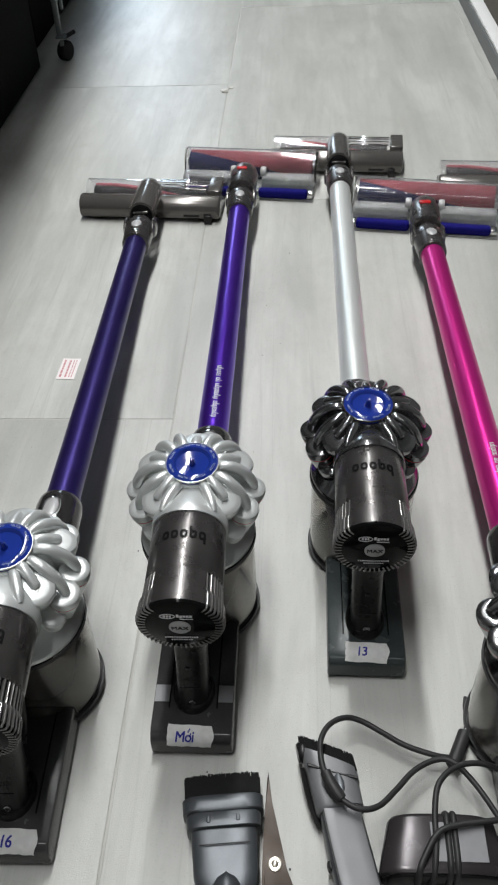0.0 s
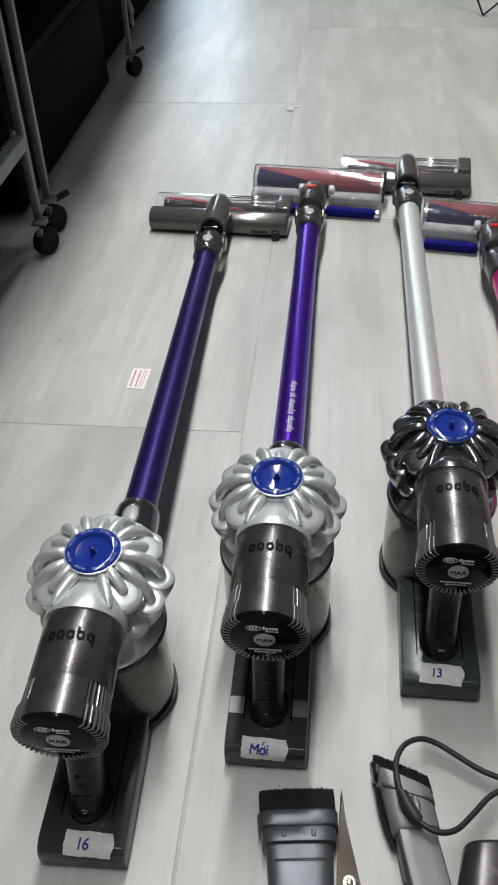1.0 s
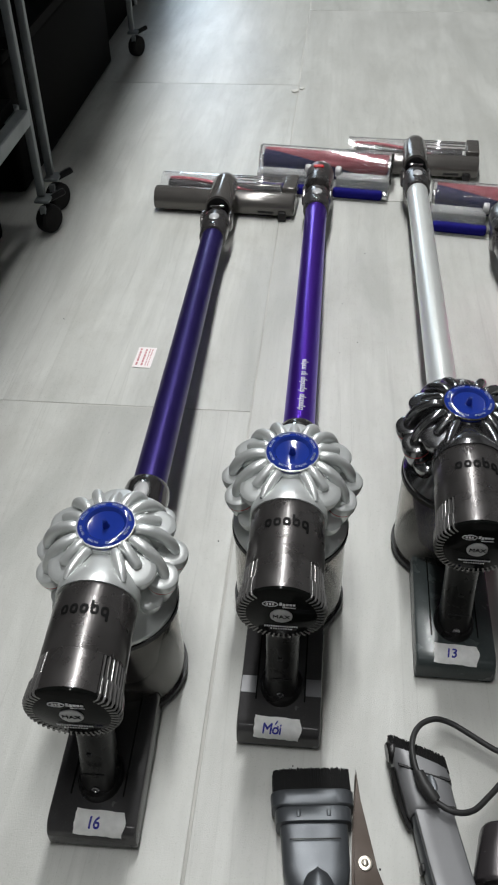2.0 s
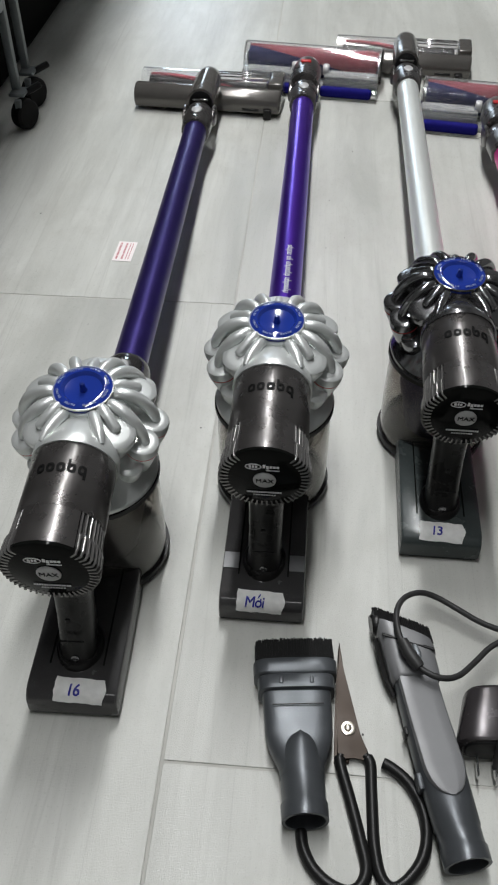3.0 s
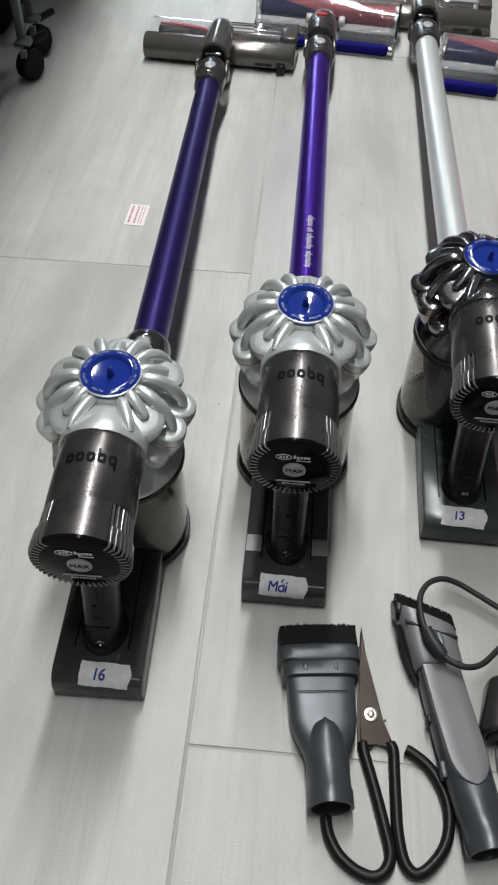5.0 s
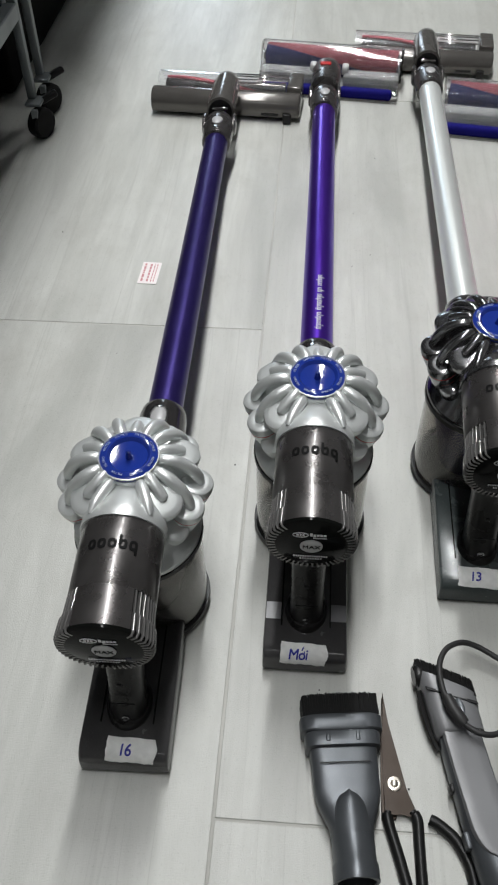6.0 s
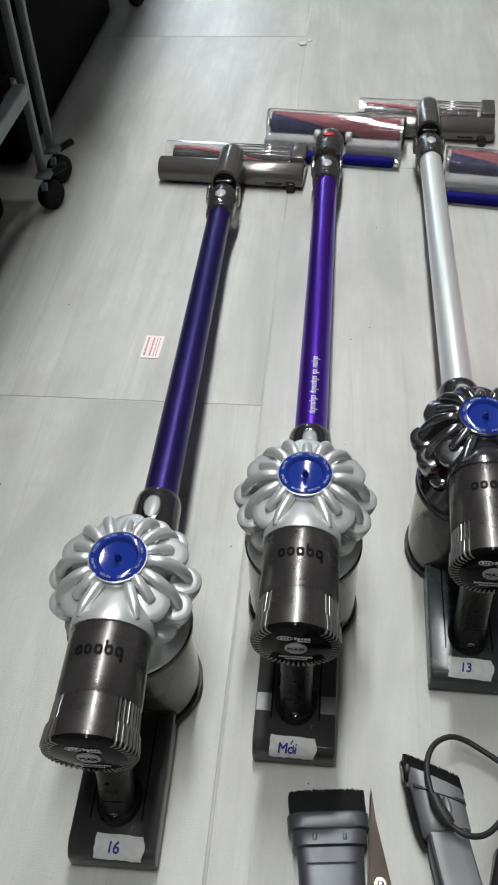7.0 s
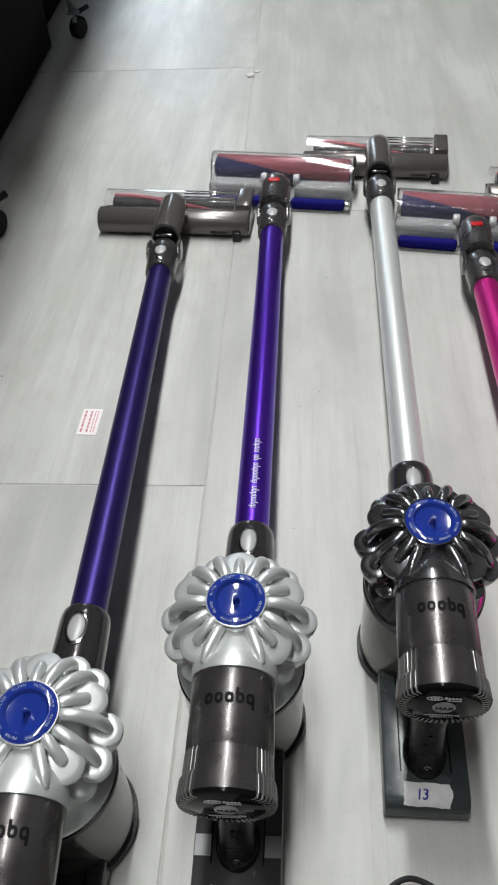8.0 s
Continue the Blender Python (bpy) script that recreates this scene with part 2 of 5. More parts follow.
def lathe(bm, profile, seg=48, cap=True, arc=None):
    """profile: (radius, height) pairs, turned about z."""
    a0, a1 = arc or (0, 2 * math.pi)
    full = arc is None
    cnt = seg if full else seg + 1
    rings = [[Vector((r * math.cos(a0 + (a1 - a0) * i / seg), r * math.sin(a0 + (a1 - a0) * i / seg), z))
              for i in range(cnt)] for r, z in profile]
    return loft(bm, rings, closed=full, cap=cap and full)


ALONG_Y = Matrix(((1, 0, 0, 0), (0, 0, 1, 0), (0, -1, 0, 0), (0, 0, 0, 1)))  # z goes to y


def catmull(pts, n=8):
    pts = [Vector(p) for p in pts]
    out = []
    for i in range(len(pts) - 1):
        p0, p1, p2, p3 = pts[max(0, i - 1)], pts[i], pts[i + 1], pts[min(len(pts) - 1, i + 2)]
        for k in range(n):
            t = k / n
            out.append(0.5 * (2 * p1 + (p2 - p0) * t + (2 * p0 - 5 * p1 + 4 * p2 - p3) * t * t
                              + (3 * p1 - p0 - 3 * p2 + p3) * t ** 3))
    out.append(pts[-1])
    return out


def sweep(bm, pts, radius, seg=10, flat=1.0):
    """A tube along points; radius is a number or one for each point."""
    pts = [Vector(p) for p in pts]
    rs = radius if isinstance(radius, (list, tuple)) else [radius] * len(pts)
    up = Vector((0, 0, 1))
    rings = []
    for i, p in enumerate(pts):
        t = (pts[min(i + 1, len(pts) - 1)] - pts[max(i - 1, 0)]).normalized()
        side = t.cross(up)
        if side.length < 1e-3:
            side = Vector((1, 0, 0))
        side.normalize()
        nrm = side.cross(t).normalized()
        rings.append([p + rs[i] * (math.cos(a) * side + flat * math.sin(a) * nrm)
                      for a in [2 * math.pi * k / seg for k in range(seg)]])
    return loft(bm, rings)


def super_ring(y, w, h, n, z0, seg=32, cx=0.0):
    """A rounded-rectangle section across y; n is how square it is."""
    pts = []
    for k in range(seg):
        a = 2 * math.pi * k / seg
        c, s_ = math.cos(a), math.sin(a)
        pts.append(Vector((cx + w / 2 * math.copysign(abs(c) ** (2 / n), c), y,
                           z0 + h / 2 * math.copysign(abs(s_) ** (2 / n), s_))))
    return pts


def plate(bm, x0, x1, y0, y1, t=0.0004, nx=8, ny=2):
    """A thin sheet at z = 0 cut into cells, so that it can be bent."""
    g = [[[bm.verts.new((x0 + (x1 - x0) * i / nx, y0 + (y1 - y0) * j / ny, z)) for i in range(nx + 1)]
          for j in range(ny + 1)] for z in (0, t)]
    for j in range(ny):
        for i in range(nx):
            bm.faces.new((g[1][j][i], g[1][j][i + 1], g[1][j + 1][i + 1], g[1][j + 1][i]))
            bm.faces.new((g[0][j][i], g[0][j + 1][i], g[0][j + 1][i + 1], g[0][j][i + 1]))
    for i in range(nx):
        bm.faces.new((g[0][0][i], g[0][0][i + 1], g[1][0][i + 1], g[1][0][i]))
        bm.faces.new((g[0][ny][i + 1], g[0][ny][i], g[1][ny][i], g[1][ny][i + 1]))
    for j in range(ny):
        bm.faces.new((g[0][j + 1][0], g[0][j][0], g[1][j][0], g[1][j + 1][0]))
        bm.faces.new((g[0][j][nx], g[0][j + 1][nx], g[1][j + 1][nx], g[1][j][nx]))
    return bm


def letters(text, size, shear=0.0, spacing=1.0, bold=0.0):
    """The characters as a bmesh centred on the origin, in the x-y plane."""
    c = bpy.data.curves.new("lettering", "FONT")
    c.body, c.size, c.align_x, c.align_y, c.shear, c.space_character = text, size, "CENTER", "CENTER", shear, spacing
    c.extrude = 0.0002
    c.resolution_u = 3
    o = new("lettering", c)
    bpy.context.view_layer.update()
    me = bpy.data.meshes.new_from_object(o.evaluated_get(bpy.context.evaluated_depsgraph_get()))
    bm = bm_new()
    bm.from_mesh(me)
    if bold:
        for dx, dy, dz in ((bold, 0, 0.00004), (0, bold, 0.00008), (bold, bold, 0.00012)):
            k = len(bm.verts)
            bm.from_mesh(me)
            bm.verts.ensure_lookup_table()
            for v in bm.verts[k:]:
                v.co += Vector((dx, dy, dz))
    bpy.data.objects.remove(o)
    bpy.data.curves.remove(c)
    bpy.data.meshes.remove(me)
    return bm


def bent(bm, fn):
    for v in bm.verts:
        v.co = Vector(fn(v.co))
    return bm


# ---- the room ----
def slab(name, x0, x1, y0, y1, z0, z1, material, label="", bev=0.0):
    ob = part(name, box(bm_new(), x0, x1, y0, y1, z0, z1, bev), material, None, smooth=False)
    return tagged(ob, label, "", "", "structure")


floor = slab("floor", -1.9, 1.8, -2.2, 4.6, -0.10, -0.0009, GROUT, "pale grey wood-look porcelain tile floor with thin grout joints")
slab("ceiling", -1.9, 1.8, -2.2, 4.6, 2.60, 2.70, WALL, "unseen ceiling, dark grey to keep bounce light low")
slab("wall_west", -2.0, -1.9, -2.3, 4.7, -0.1, 2.7, WALL, "unseen wall, dark grey to keep bounce light low")
slab("wall_east", 1.8, 1.9, -2.3, 4.7, -0.1, 2.7, WALL, "unseen wall, dark grey to keep bounce light low")
slab("wall_south", -1.9, 1.8, -2.3, -2.2, -0.1, 2.7, WALL, "unseen wall, dark grey to keep bounce light low")


def wall_with_window():
    bm = bm_new()
    for x0, x1, z0, z1 in ((-1.9, -0.88, -0.1, 2.7), (-0.52, 1.8, -0.1, 2.7), (-0.88, -0.52, -0.1, 0.25), (-0.88, -0.52, 1.85, 2.7)):
        box(bm, x0, x1, 4.6, 4.7, z0, z1)
    tagged(part("wall_north", bm, WALL, None, smooth=False), "unseen wall with a narrow opening, dark grey to keep bounce light low", "", "", "structure")
    w = empty("window_1", pose(-0.70, 4.65, 0), "narrow tall daylight window in a painted frame", "window")
    w["kind"] = "structure"
    fr = bm_new()
    for x0, x1, z0, z1 in ((-0.18, -0.155, 0.25, 1.85), (0.155, 0.18, 0.25, 1.85), (-0.155, 0.155, 0.25, 0.275), (-0.155, 0.155, 1.825, 1.85)):
        box(fr, x0, x1, -0.03, 0.03, z0, z1, 0.003, 1)
    part("window_frame", fr, WHITEMETAL, w, smooth=False)
    pane = part("pane", box(bm_new(), -0.155, 0.155, -0.003, 0.003, 0.275, 1.825), CLEAR, w, smooth=False)
    pane.visible_shadow = False
    b = part("backdrop", box(bm_new(), -1.6, 0.3, 5.3, 5.31, -0.2, 2.6), SKYGLOW, None, smooth=False)
    tagged(b, "pale blue daylight beyond the window", "backdrop", "", "structure")


wall_with_window()


def low_plinth():
    """A grey kerb with a white strip on top, and the dark floor beyond it."""
    p = slab("trim", 0.590, 0.624, 1.30, 4.595, 0.0, 0.040, PLINTH, "low grey plinth along the tiled floor's edge", 0.002)
    part("strip", box(bm_new(), 0.592, 0.624, 1.30, 4.59, 0.0405, 0.048, 0.002, 2), WHITEMETAL, p, "white metal strip")
    slab("pavement", 0.6245, 1.79, 1.30, 4.595, 0.0, 0.020, BROWN, "dark brown matting behind the plinth")
    box_ob = part("box", box(bm_new(), 0.70, 1.35, 2.05, 2.9, 0.021, 0.35, 0.01), BLACK)
    tagged(box_ob, "black storage box on the dark matting", "box")


low_plinth()


def ceiling_tubes():
    first = None
    for lx, ly, turn, _ in TUBES:
        m = pose(lx, ly, 2.6, 0, 0, turn)
        if first is None:
            first = empty("ceiling_light", m, "long white tube light on the ceiling", "light", "ceiling lights")
            part("housing", box(bm_new(), -0.07, 0.07, -0.60, 0.60, -0.040, -0.001, 0.006, 2), WHITEMETAL, first)
        else:
            copy_thing(first, m)


ceiling_tubes()


# ---- the carts ----
def caster():
    bm = bm_new()
    lathe(bm, [(0.008, -0.011), (0.020, -0.011), (0.0235, -0.008), (0.0245, 0), (0.0235, 0.008), (0.020, 0.011), (0.008, 0.011)], 24)
    bm.transform(ALONG_Y)
    bm.transform(pose(0, 0, 0.0245, 0, 0, 62))
    return bm


def cart(name_label, y0, y1, x0, x1, bars, shelf_z, shelf_label, overhang, yaw=0.0):
    c = empty("steel_cart", pose(x1, y0, 0, 0, 0, yaw), name_label, "cart", "steel carts")
    w, l = x0 - x1, y1 - y0
    s = 0.0065
    for px in (0, w):
        for py in (0, l):
            part("leg", box(bm_new(), px - s, px + s, py - s, py + s, 0.0585, 1.30, 0.002, 2), CARTSTEEL, c)
            cs = part("caster", caster(), RUBBER, c, m=pose(px + 0.012, py - 0.016, 0))
            f = bm_new()
            box(f, px - 0.008, px + 0.018, py - 0.022, py + 0.009, 0.0525, 0.0580, 0.0015, 1)
            box(f, px + 0.004, px + 0.014, py - 0.034, py - 0.026, 0.030, 0.0525, 0.001, 1)
            part("fork", f, CARTSTEEL, cs, "galvanised fork")
            part("brake", box(bm_new(), 0.0, 0.032, -0.012, 0.012, 0.0, 0.010, 0.003), BLACK, cs, "black brake pedal",
                 m=pose(px + 0.010, py + 0.004, 0.044, -20, -18, 30))
    for z in bars:
        for px in (0, w):
            part("rail", box(bm_new(), px - 0.010, px + 0.010, 0.0126, l - 0.0126, z - 0.0125, z + 0.0125, 0.002, 1), CARTSTEEL, c)
        for py in (0, l):
            part("rail", box(bm_new(), w + 0.0126, -0.0126, py - 0.010, py + 0.010, z - 0.0125, z + 0.0125, 0.002, 1), CARTSTEEL, c)
    # Black shelves added to block light from the floor below.
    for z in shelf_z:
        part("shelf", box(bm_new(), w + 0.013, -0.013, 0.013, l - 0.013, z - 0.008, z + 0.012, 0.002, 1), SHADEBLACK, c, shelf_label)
    # Unseen board above, its overhang set to throw a soft shadow on the floor.
    part("shadow_board", box(bm_new(), w - 0.01, overhang, -0.01, l + 0.01, 1.301, 1.320, 0.003, 1), SHADEBLACK, c, "unseen overhanging board added to cast shadow on the floor")
    # Black panel added so the inside of the cart stays dark.
    part("shade_panel", box(bm_new(), w - 0.006, w - 0.014, -0.01, l + 0.01, 0.06, 1.29), SHADEBLACK, c, "black panel added to keep the cart's inside dark", smooth=False)
    return c


cart("galvanised steel rolling cart with black casters", 0.20, 0.938, -1.02, -0.432, (0.195,), (0.212, 0.62, 1.28), "black shelf added to shade the floor under the cart", 0.200)
cart("galvanised steel rolling cart with added black shelves", 1.022, 1.868, -1.02, -0.440, (0.405,), (0.27, 0.60, 1.28), "black shelf added to shade the floor under the cart", 0.228, 1.6)


def bucket():
    b = empty("bucket", pose(-0.585, 0.735, 0.225), "dark grey rounded plastic tub with a pale rim on the cart", "bucket")
    bm = lathe(bm_new(), [(0.001, 0), (0.09, 0), (0.105, 0.012), (0.118, 0.08), (0.128, 0.17), (0.131, 0.22), (0.127, 0.22), (0.122, 0.16), (0.10, 0.02), (0.001, 0.014)], 48)
    part("tub", bm, BUCKET, b)
    rim = bm_new()
    sweep(rim, [(0.131 * math.cos(a), 0.131 * math.sin(a), 0.222) for a in [2 * math.pi * k / 48 for k in range(49)]], 0.004, 8)
    part("rim", rim, WHITEMETAL, b, "pale rim")


bucket()


# Black boxes added in place of the deep shade beneath carts and bench.
def shade_boxes():
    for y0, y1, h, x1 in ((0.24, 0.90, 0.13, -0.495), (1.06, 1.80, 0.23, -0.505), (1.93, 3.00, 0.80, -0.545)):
        b = empty("storage_box", pose(-0.75, (y0 + y1) / 2, 0), "black box added to fill the shade under a cart", "box", "boxes under the carts")
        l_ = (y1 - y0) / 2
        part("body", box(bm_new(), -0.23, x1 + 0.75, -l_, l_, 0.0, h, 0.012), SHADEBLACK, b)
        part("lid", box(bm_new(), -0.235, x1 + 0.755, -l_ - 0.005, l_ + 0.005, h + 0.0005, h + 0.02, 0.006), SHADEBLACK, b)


shade_boxes()


# Bench added out of view; its deep top darkens the floor beyond the carts.
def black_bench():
    b = empty("black_bench", pose(-0.80, 1.90, 0), "unseen black bench added to cast shadow beyond the carts", "bench")
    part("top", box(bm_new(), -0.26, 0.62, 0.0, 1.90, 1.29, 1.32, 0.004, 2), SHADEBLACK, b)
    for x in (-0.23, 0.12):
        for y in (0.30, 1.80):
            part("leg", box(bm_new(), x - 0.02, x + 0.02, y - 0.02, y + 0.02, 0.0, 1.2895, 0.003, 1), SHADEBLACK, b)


black_bench()


def hook():
    h = empty("hanging_clip", pose(-0.457, 1.862, 0), "small pale metal clip on the cart leg", "clip")
    bm = bm_new()
    box(bm, -0.010, 0.006, -0.008, 0.008, 0.205, 0.235, 0.003)
    sweep(bm, [(-0.002, 0, 0.205), (0.006, -0.002, 0.185), (0.014, -0.004, 0.150), (0.017, -0.004, 0.146)], [0.006, 0.007, 0.011, 0.009], 10, 0.5)
    box(bm, 0.008, 0.016, -0.008, 0.0, 0.118, 0.147, 0.002)
    part("clip", bm, CARTSTEEL, h)


hook()


def wire_stand():
    w = empty("wire_stand", pose(0.486, 2.382, 0), "thin dark bent wire stand on the tiles", "stand")
    sweep_a = sweep(bm_new(), [(0, 0, 0.003), (-0.055, 0.02, 0.11), (-0.12, 0.04, 0.24)], 0.003, 8)
    part("wire", sweep_a, BLACK, w)
    sweep_b = sweep(bm_new(), [(0, 0, 0.003), (0.07, 0.01, 0.06), (0.18, 0.03, 0.16)], 0.003, 8)
    part("wire", sweep_b, BLACK, w)


wire_stand()


# ---- cordless vacuum cleaners ----
BODY_LEAN = 4.5
BODY = pose(0, 0.173, 0.194, BODY_LEAN)          # the middle of the filter's face
MOTOR_Z = -0.0265
WAND_A, WAND_B = Vector((0, 0.235, 0.0955)), Vector((0, 0.985, 0.050))


def along_wand(y):
    k = (y - WAND_A.y) / (WAND_B.y - WAND_A.y)
    return WAND_A.lerp(WAND_B, k)


def wand_pose(y):
    p = along_wand(y)
    d = (WAND_B - WAND_A).normalized()
    return Matrix.Translation(p) @ Matrix.Rotation(math.asin(d.z), 4, "X")


def tube_y(bm, profile, seg=40, cap=True):
    """A turned shape about the y axis: (radius, y) pairs."""
    b2 = bm_new()
    lathe(b2, profile, seg, cap)
    b2.transform(ALONG_Y)
    me = bpy.data.meshes.new("tmp")
    b2.to_mesh(me)
    b2.free()
    bm.from_mesh(me)
    bpy.data.meshes.remove(me)
    return bm


DOCK_H, DOCK_R = 0.028, 0.0125


def dock_section(u):
    """Down the dock's front: u metres from the top's middle, over the rounded edge, to the floor. Gives y and z."""
    flat = 0.045
    if u < flat - DOCK_R:
        return flat - u, DOCK_H
    a = (u - (flat - DOCK_R)) / DOCK_R
    if a < math.pi / 2:
        return DOCK_R - DOCK_R * math.sin(a), DOCK_H - DOCK_R + DOCK_R * math.cos(a)
    return 0.0, DOCK_H - DOCK_R - (a - math.pi / 2) * DOCK_R


def on_dock(off, x_shift=0.0, u_mid=0.035, turn=0.0):
    """Lays a flat sheet on the dock's front; the sheet's y runs up the slope."""
    c, s_ = math.cos(radians(turn)), math.sin(radians(turn))

    def fn(co):
        x, y = co.x * c - co.y * s_, co.x * s_ + co.y * c
        u = u_mid - y
        y0, z0 = dock_section(u)
        y1, z1 = dock_section(u + 0.0004)
        t = Vector((0, y1 - y0, z1 - z0)).normalized()
        nrm = Vector((0, t.z, -t.y))
        return Vector((x + x_shift, y0, z0)) + nrm * (off + co.z)
    return fn


def make_dock(v, material, tape_text, side_tapes, tape_x=0.0, tape_u=0.034, tape_turn=-2.0):
    bm = bm_new()
    w = 0.0365
    prof = [(0.130, 0.0045), (0.130, DOCK_H - 0.004), (0.126, DOCK_H)]
    prof += [dock_section(0.045 - DOCK_R + DOCK_R * a) for a in [math.pi / 2 * k / 8 for k in range(9)]]
    prof += [(0.0, 0.0045)]
    rings = []
    for x, ins in ((-w, 0.0022), (-w + 0.0007, 0.0007), (-w + 0.0022, 0.0), (w - 0.0022, 0.0), (w - 0.0007, 0.0007), (w, 0.0022)):
        rings.append([Vector((x, y + (ins if y < 0.06 else -ins), z - (ins if z > 0.01 else 0))) for y, z in prof])
    loft(bm, rings)
    d = part("battery_base", bm, material, v, angle=32)
    part("base_plate", box(bm_new(), -w + 0.001, w - 0.001, 0.0015, 0.128, 0.0, 0.0042, 0.001, 1), BLACK, d, "black base plate")
    # collar round the foot of the handle
    ring = lathe(bm_new(), [(0.019, 0), (0.0185, 0.004), (0.017, 0.0065), (0.013, 0.0065), (0.013, 0.0)], 32)
    part("socket", ring, IRON_DARK, d, m=pose(0, 0.047, DOCK_H - 0.0005) @ Matrix.Diagonal((1, 1.25, 1, 1)))
    for s_ in (-1, 1):
        part("seam", box(bm_new(), s_ * 0.0215 - 0.0006, s_ * 0.0215 + 0.0006, 0.03, 0.125, DOCK_H - 0.0004, DOCK_H + 0.0012, 0.0004, 1), BLACKGLOSS, d)
    if tape_text:
        rnd = random.Random(tape_text)
        tp = plate(bm_new(), -0.020, 0.020, -0.0098, 0.0098, 0.0003, 28, 12)
        for vtx in tp.verts:
            k = (vtx.co.x + 0.020) / 0.040
            if k > 0.86:
                vtx.co.x += 0.0013 * math.sin(vtx.co.y * 330 + 1.2) * (k - 0.86) / 0.14
            if k < 0.05:
                vtx.co.x += 0.0003 * math.sin(vtx.co.y * 900)
            vtx.co.y += 0.0003 * math.sin(vtx.co.x * 260 + 1)
            if vtx.co.z > 0:
                vtx.co.z += 0.00025 * math.sin(vtx.co.x * 700) * math.sin(vtx.co.y * 500)
        bent(tp, on_dock(0.0004, tape_x, tape_u, tape_turn))
        t = part("tape", tp, PAPER, d, "torn white masking tape with a blue handwritten mark")
        horned = "\u1edb" in tape_text
        ink = letters(tape_text.replace("\u1edb", "o"), 0.0118, 0.12, 0.9, 0.00030)
        if horned:
            # horn and acute over the o
            for x, y, w, h in ((0.0058, 0.0024, 0.0010, 0.0018), (0.0037, 0.0042, 0.0010, 0.0014), (0.0043, 0.0052, 0.0010, 0.0014), (0.0049, 0.0062, 0.0010, 0.0014)):
                box(ink, x - w / 2, x + w / 2, y - h / 2, y + h / 2, -0.0002, 0.0002)
        bmesh.ops.triangulate(ink, faces=ink.faces[:])
        bmesh.ops.subdivide_edges(ink, edges=ink.edges[:], cuts=2, use_grid_fill=True)
        bent(ink, on_dock(0.0014, tape_x - 0.005, tape_u + 0.0005, tape_turn + 2))
        part("handwriting", ink, INK, t, "blue handwriting", smooth=False)
    for x in side_tapes:
        part("film", box(bm_new(), x - 0.007, x + 0.007, 0.036, 0.053, DOCK_H + 0.0003, DOCK_H + 0.0007), GREYTAPE, d, "patch of grey film", smooth=False)
    return d


def make_handle(v):
    rings = []
    for k in range(9):
        t = k / 8
        y = 0.045 + 0.020 * t + 0.004 * math.sin(math.pi * t)
        z = DOCK_H + 0.003 + 0.105 * t
        w = 0.030 - 0.003 * math.sin(math.pi * t) + 0.004 * t
        dep = 0.030 + 0.003 * math.cos(2 * math.pi * t) + 0.004 * t
        ring = super_ring(0, w, dep, 2.8, 0, 28)
        rings.append([Vector((p.x, y + p.z, z)) for p in ring])
    h = part("handle", loft(bm_new(), rings), IRON_DARK, v, "dark grey pistol grip")
    part("screw", lathe(bm_new(), [(0.0034, -0.001), (0.0034, 0.0012), (0.0022, 0.0014), (0.0018, 0.0006)], 14), NICKEL, h, m=pose(0, 0.0305, DOCK_H + 0.009, 78))
    part("catch", box(bm_new(), -0.003, 0.001, -0.001, 0.001, -0.002, 0.002, 0.0005, 1), BLACK, h, m=pose(0, 0.0375, DOCK_H + 0.052))
    part("grip_seam", box(bm_new(), -0.0095, 0.0095, -0.0006, 0.0006, -0.0006, 0.0006, 0.0002, 1), BLACK, h, m=pose(0, 0.0325, DOCK_H + 0.030))
    # trigger guard in front of the grip
    g = sweep(bm_new(), catmull([(0, 0.082, 0.045), (0, 0.098, 0.058), (0, 0.104, 0.085), (0, 0.095, 0.115)]), 0.006, 10)
    part("trigger_guard", g, IRON_DARK, h)
    part("trigger", box(bm_new(), -0.005, 0.005, 0.080, 0.090, 0.098, 0.122, 0.003), RED, h, "red trigger")


def on_motor(r, y_mid, turn=0.0):
    def fn(co):
        a = co.x / r
        return Vector(((r + co.z) * math.sin(a), y_mid + co.y, MOTOR_Z + (r + co.z) * math.cos(a)))
    return fn


def brand_bars(size):
    """Five plain rounded rings in a row, two with a stem, for a mark that is not lettered."""
    bm = bm_new()
    t = 0.25 * size
    n = 18
    for k in range(5):
        cx = (k - 2) * 0.98 * size
        rows = []
        for i in range(n):
            a = 2 * math.pi * i / n
            c, s_ = math.cos(a), math.sin(a)
            ux, uy = math.copysign(abs(c) ** 0.75, c), math.copysign(abs(s_) ** 0.75, s_)
            o = (cx + 0.40 * size * ux, 0.5 * size * uy)
            q = (cx + (0.40 * size - t) * ux, (0.5 * size - t) * uy)
            rows.append([bm.verts.new((*p, z)) for p, z in ((o, 0), (o, 0.0003), (q, 0.0003), (q, 0))])
        for i in range(n):
            a, b = rows[i], rows[(i + 1) % n]
            for j in range(4):
                bm.faces.new((a[j], a[(j + 1) % 4], b[(j + 1) % 4], b[j]))
        if k == 3:
            plate(bm, cx - 0.40 * size, cx - 0.40 * size + t, 0.0, 0.95 * size, 0.00034, 1, 4)
        if k == 4:
            plate(bm, cx + 0.40 * size - t, cx + 0.40 * size, -0.95 * size, 0.0, 0.00034, 1, 4)
    return bm


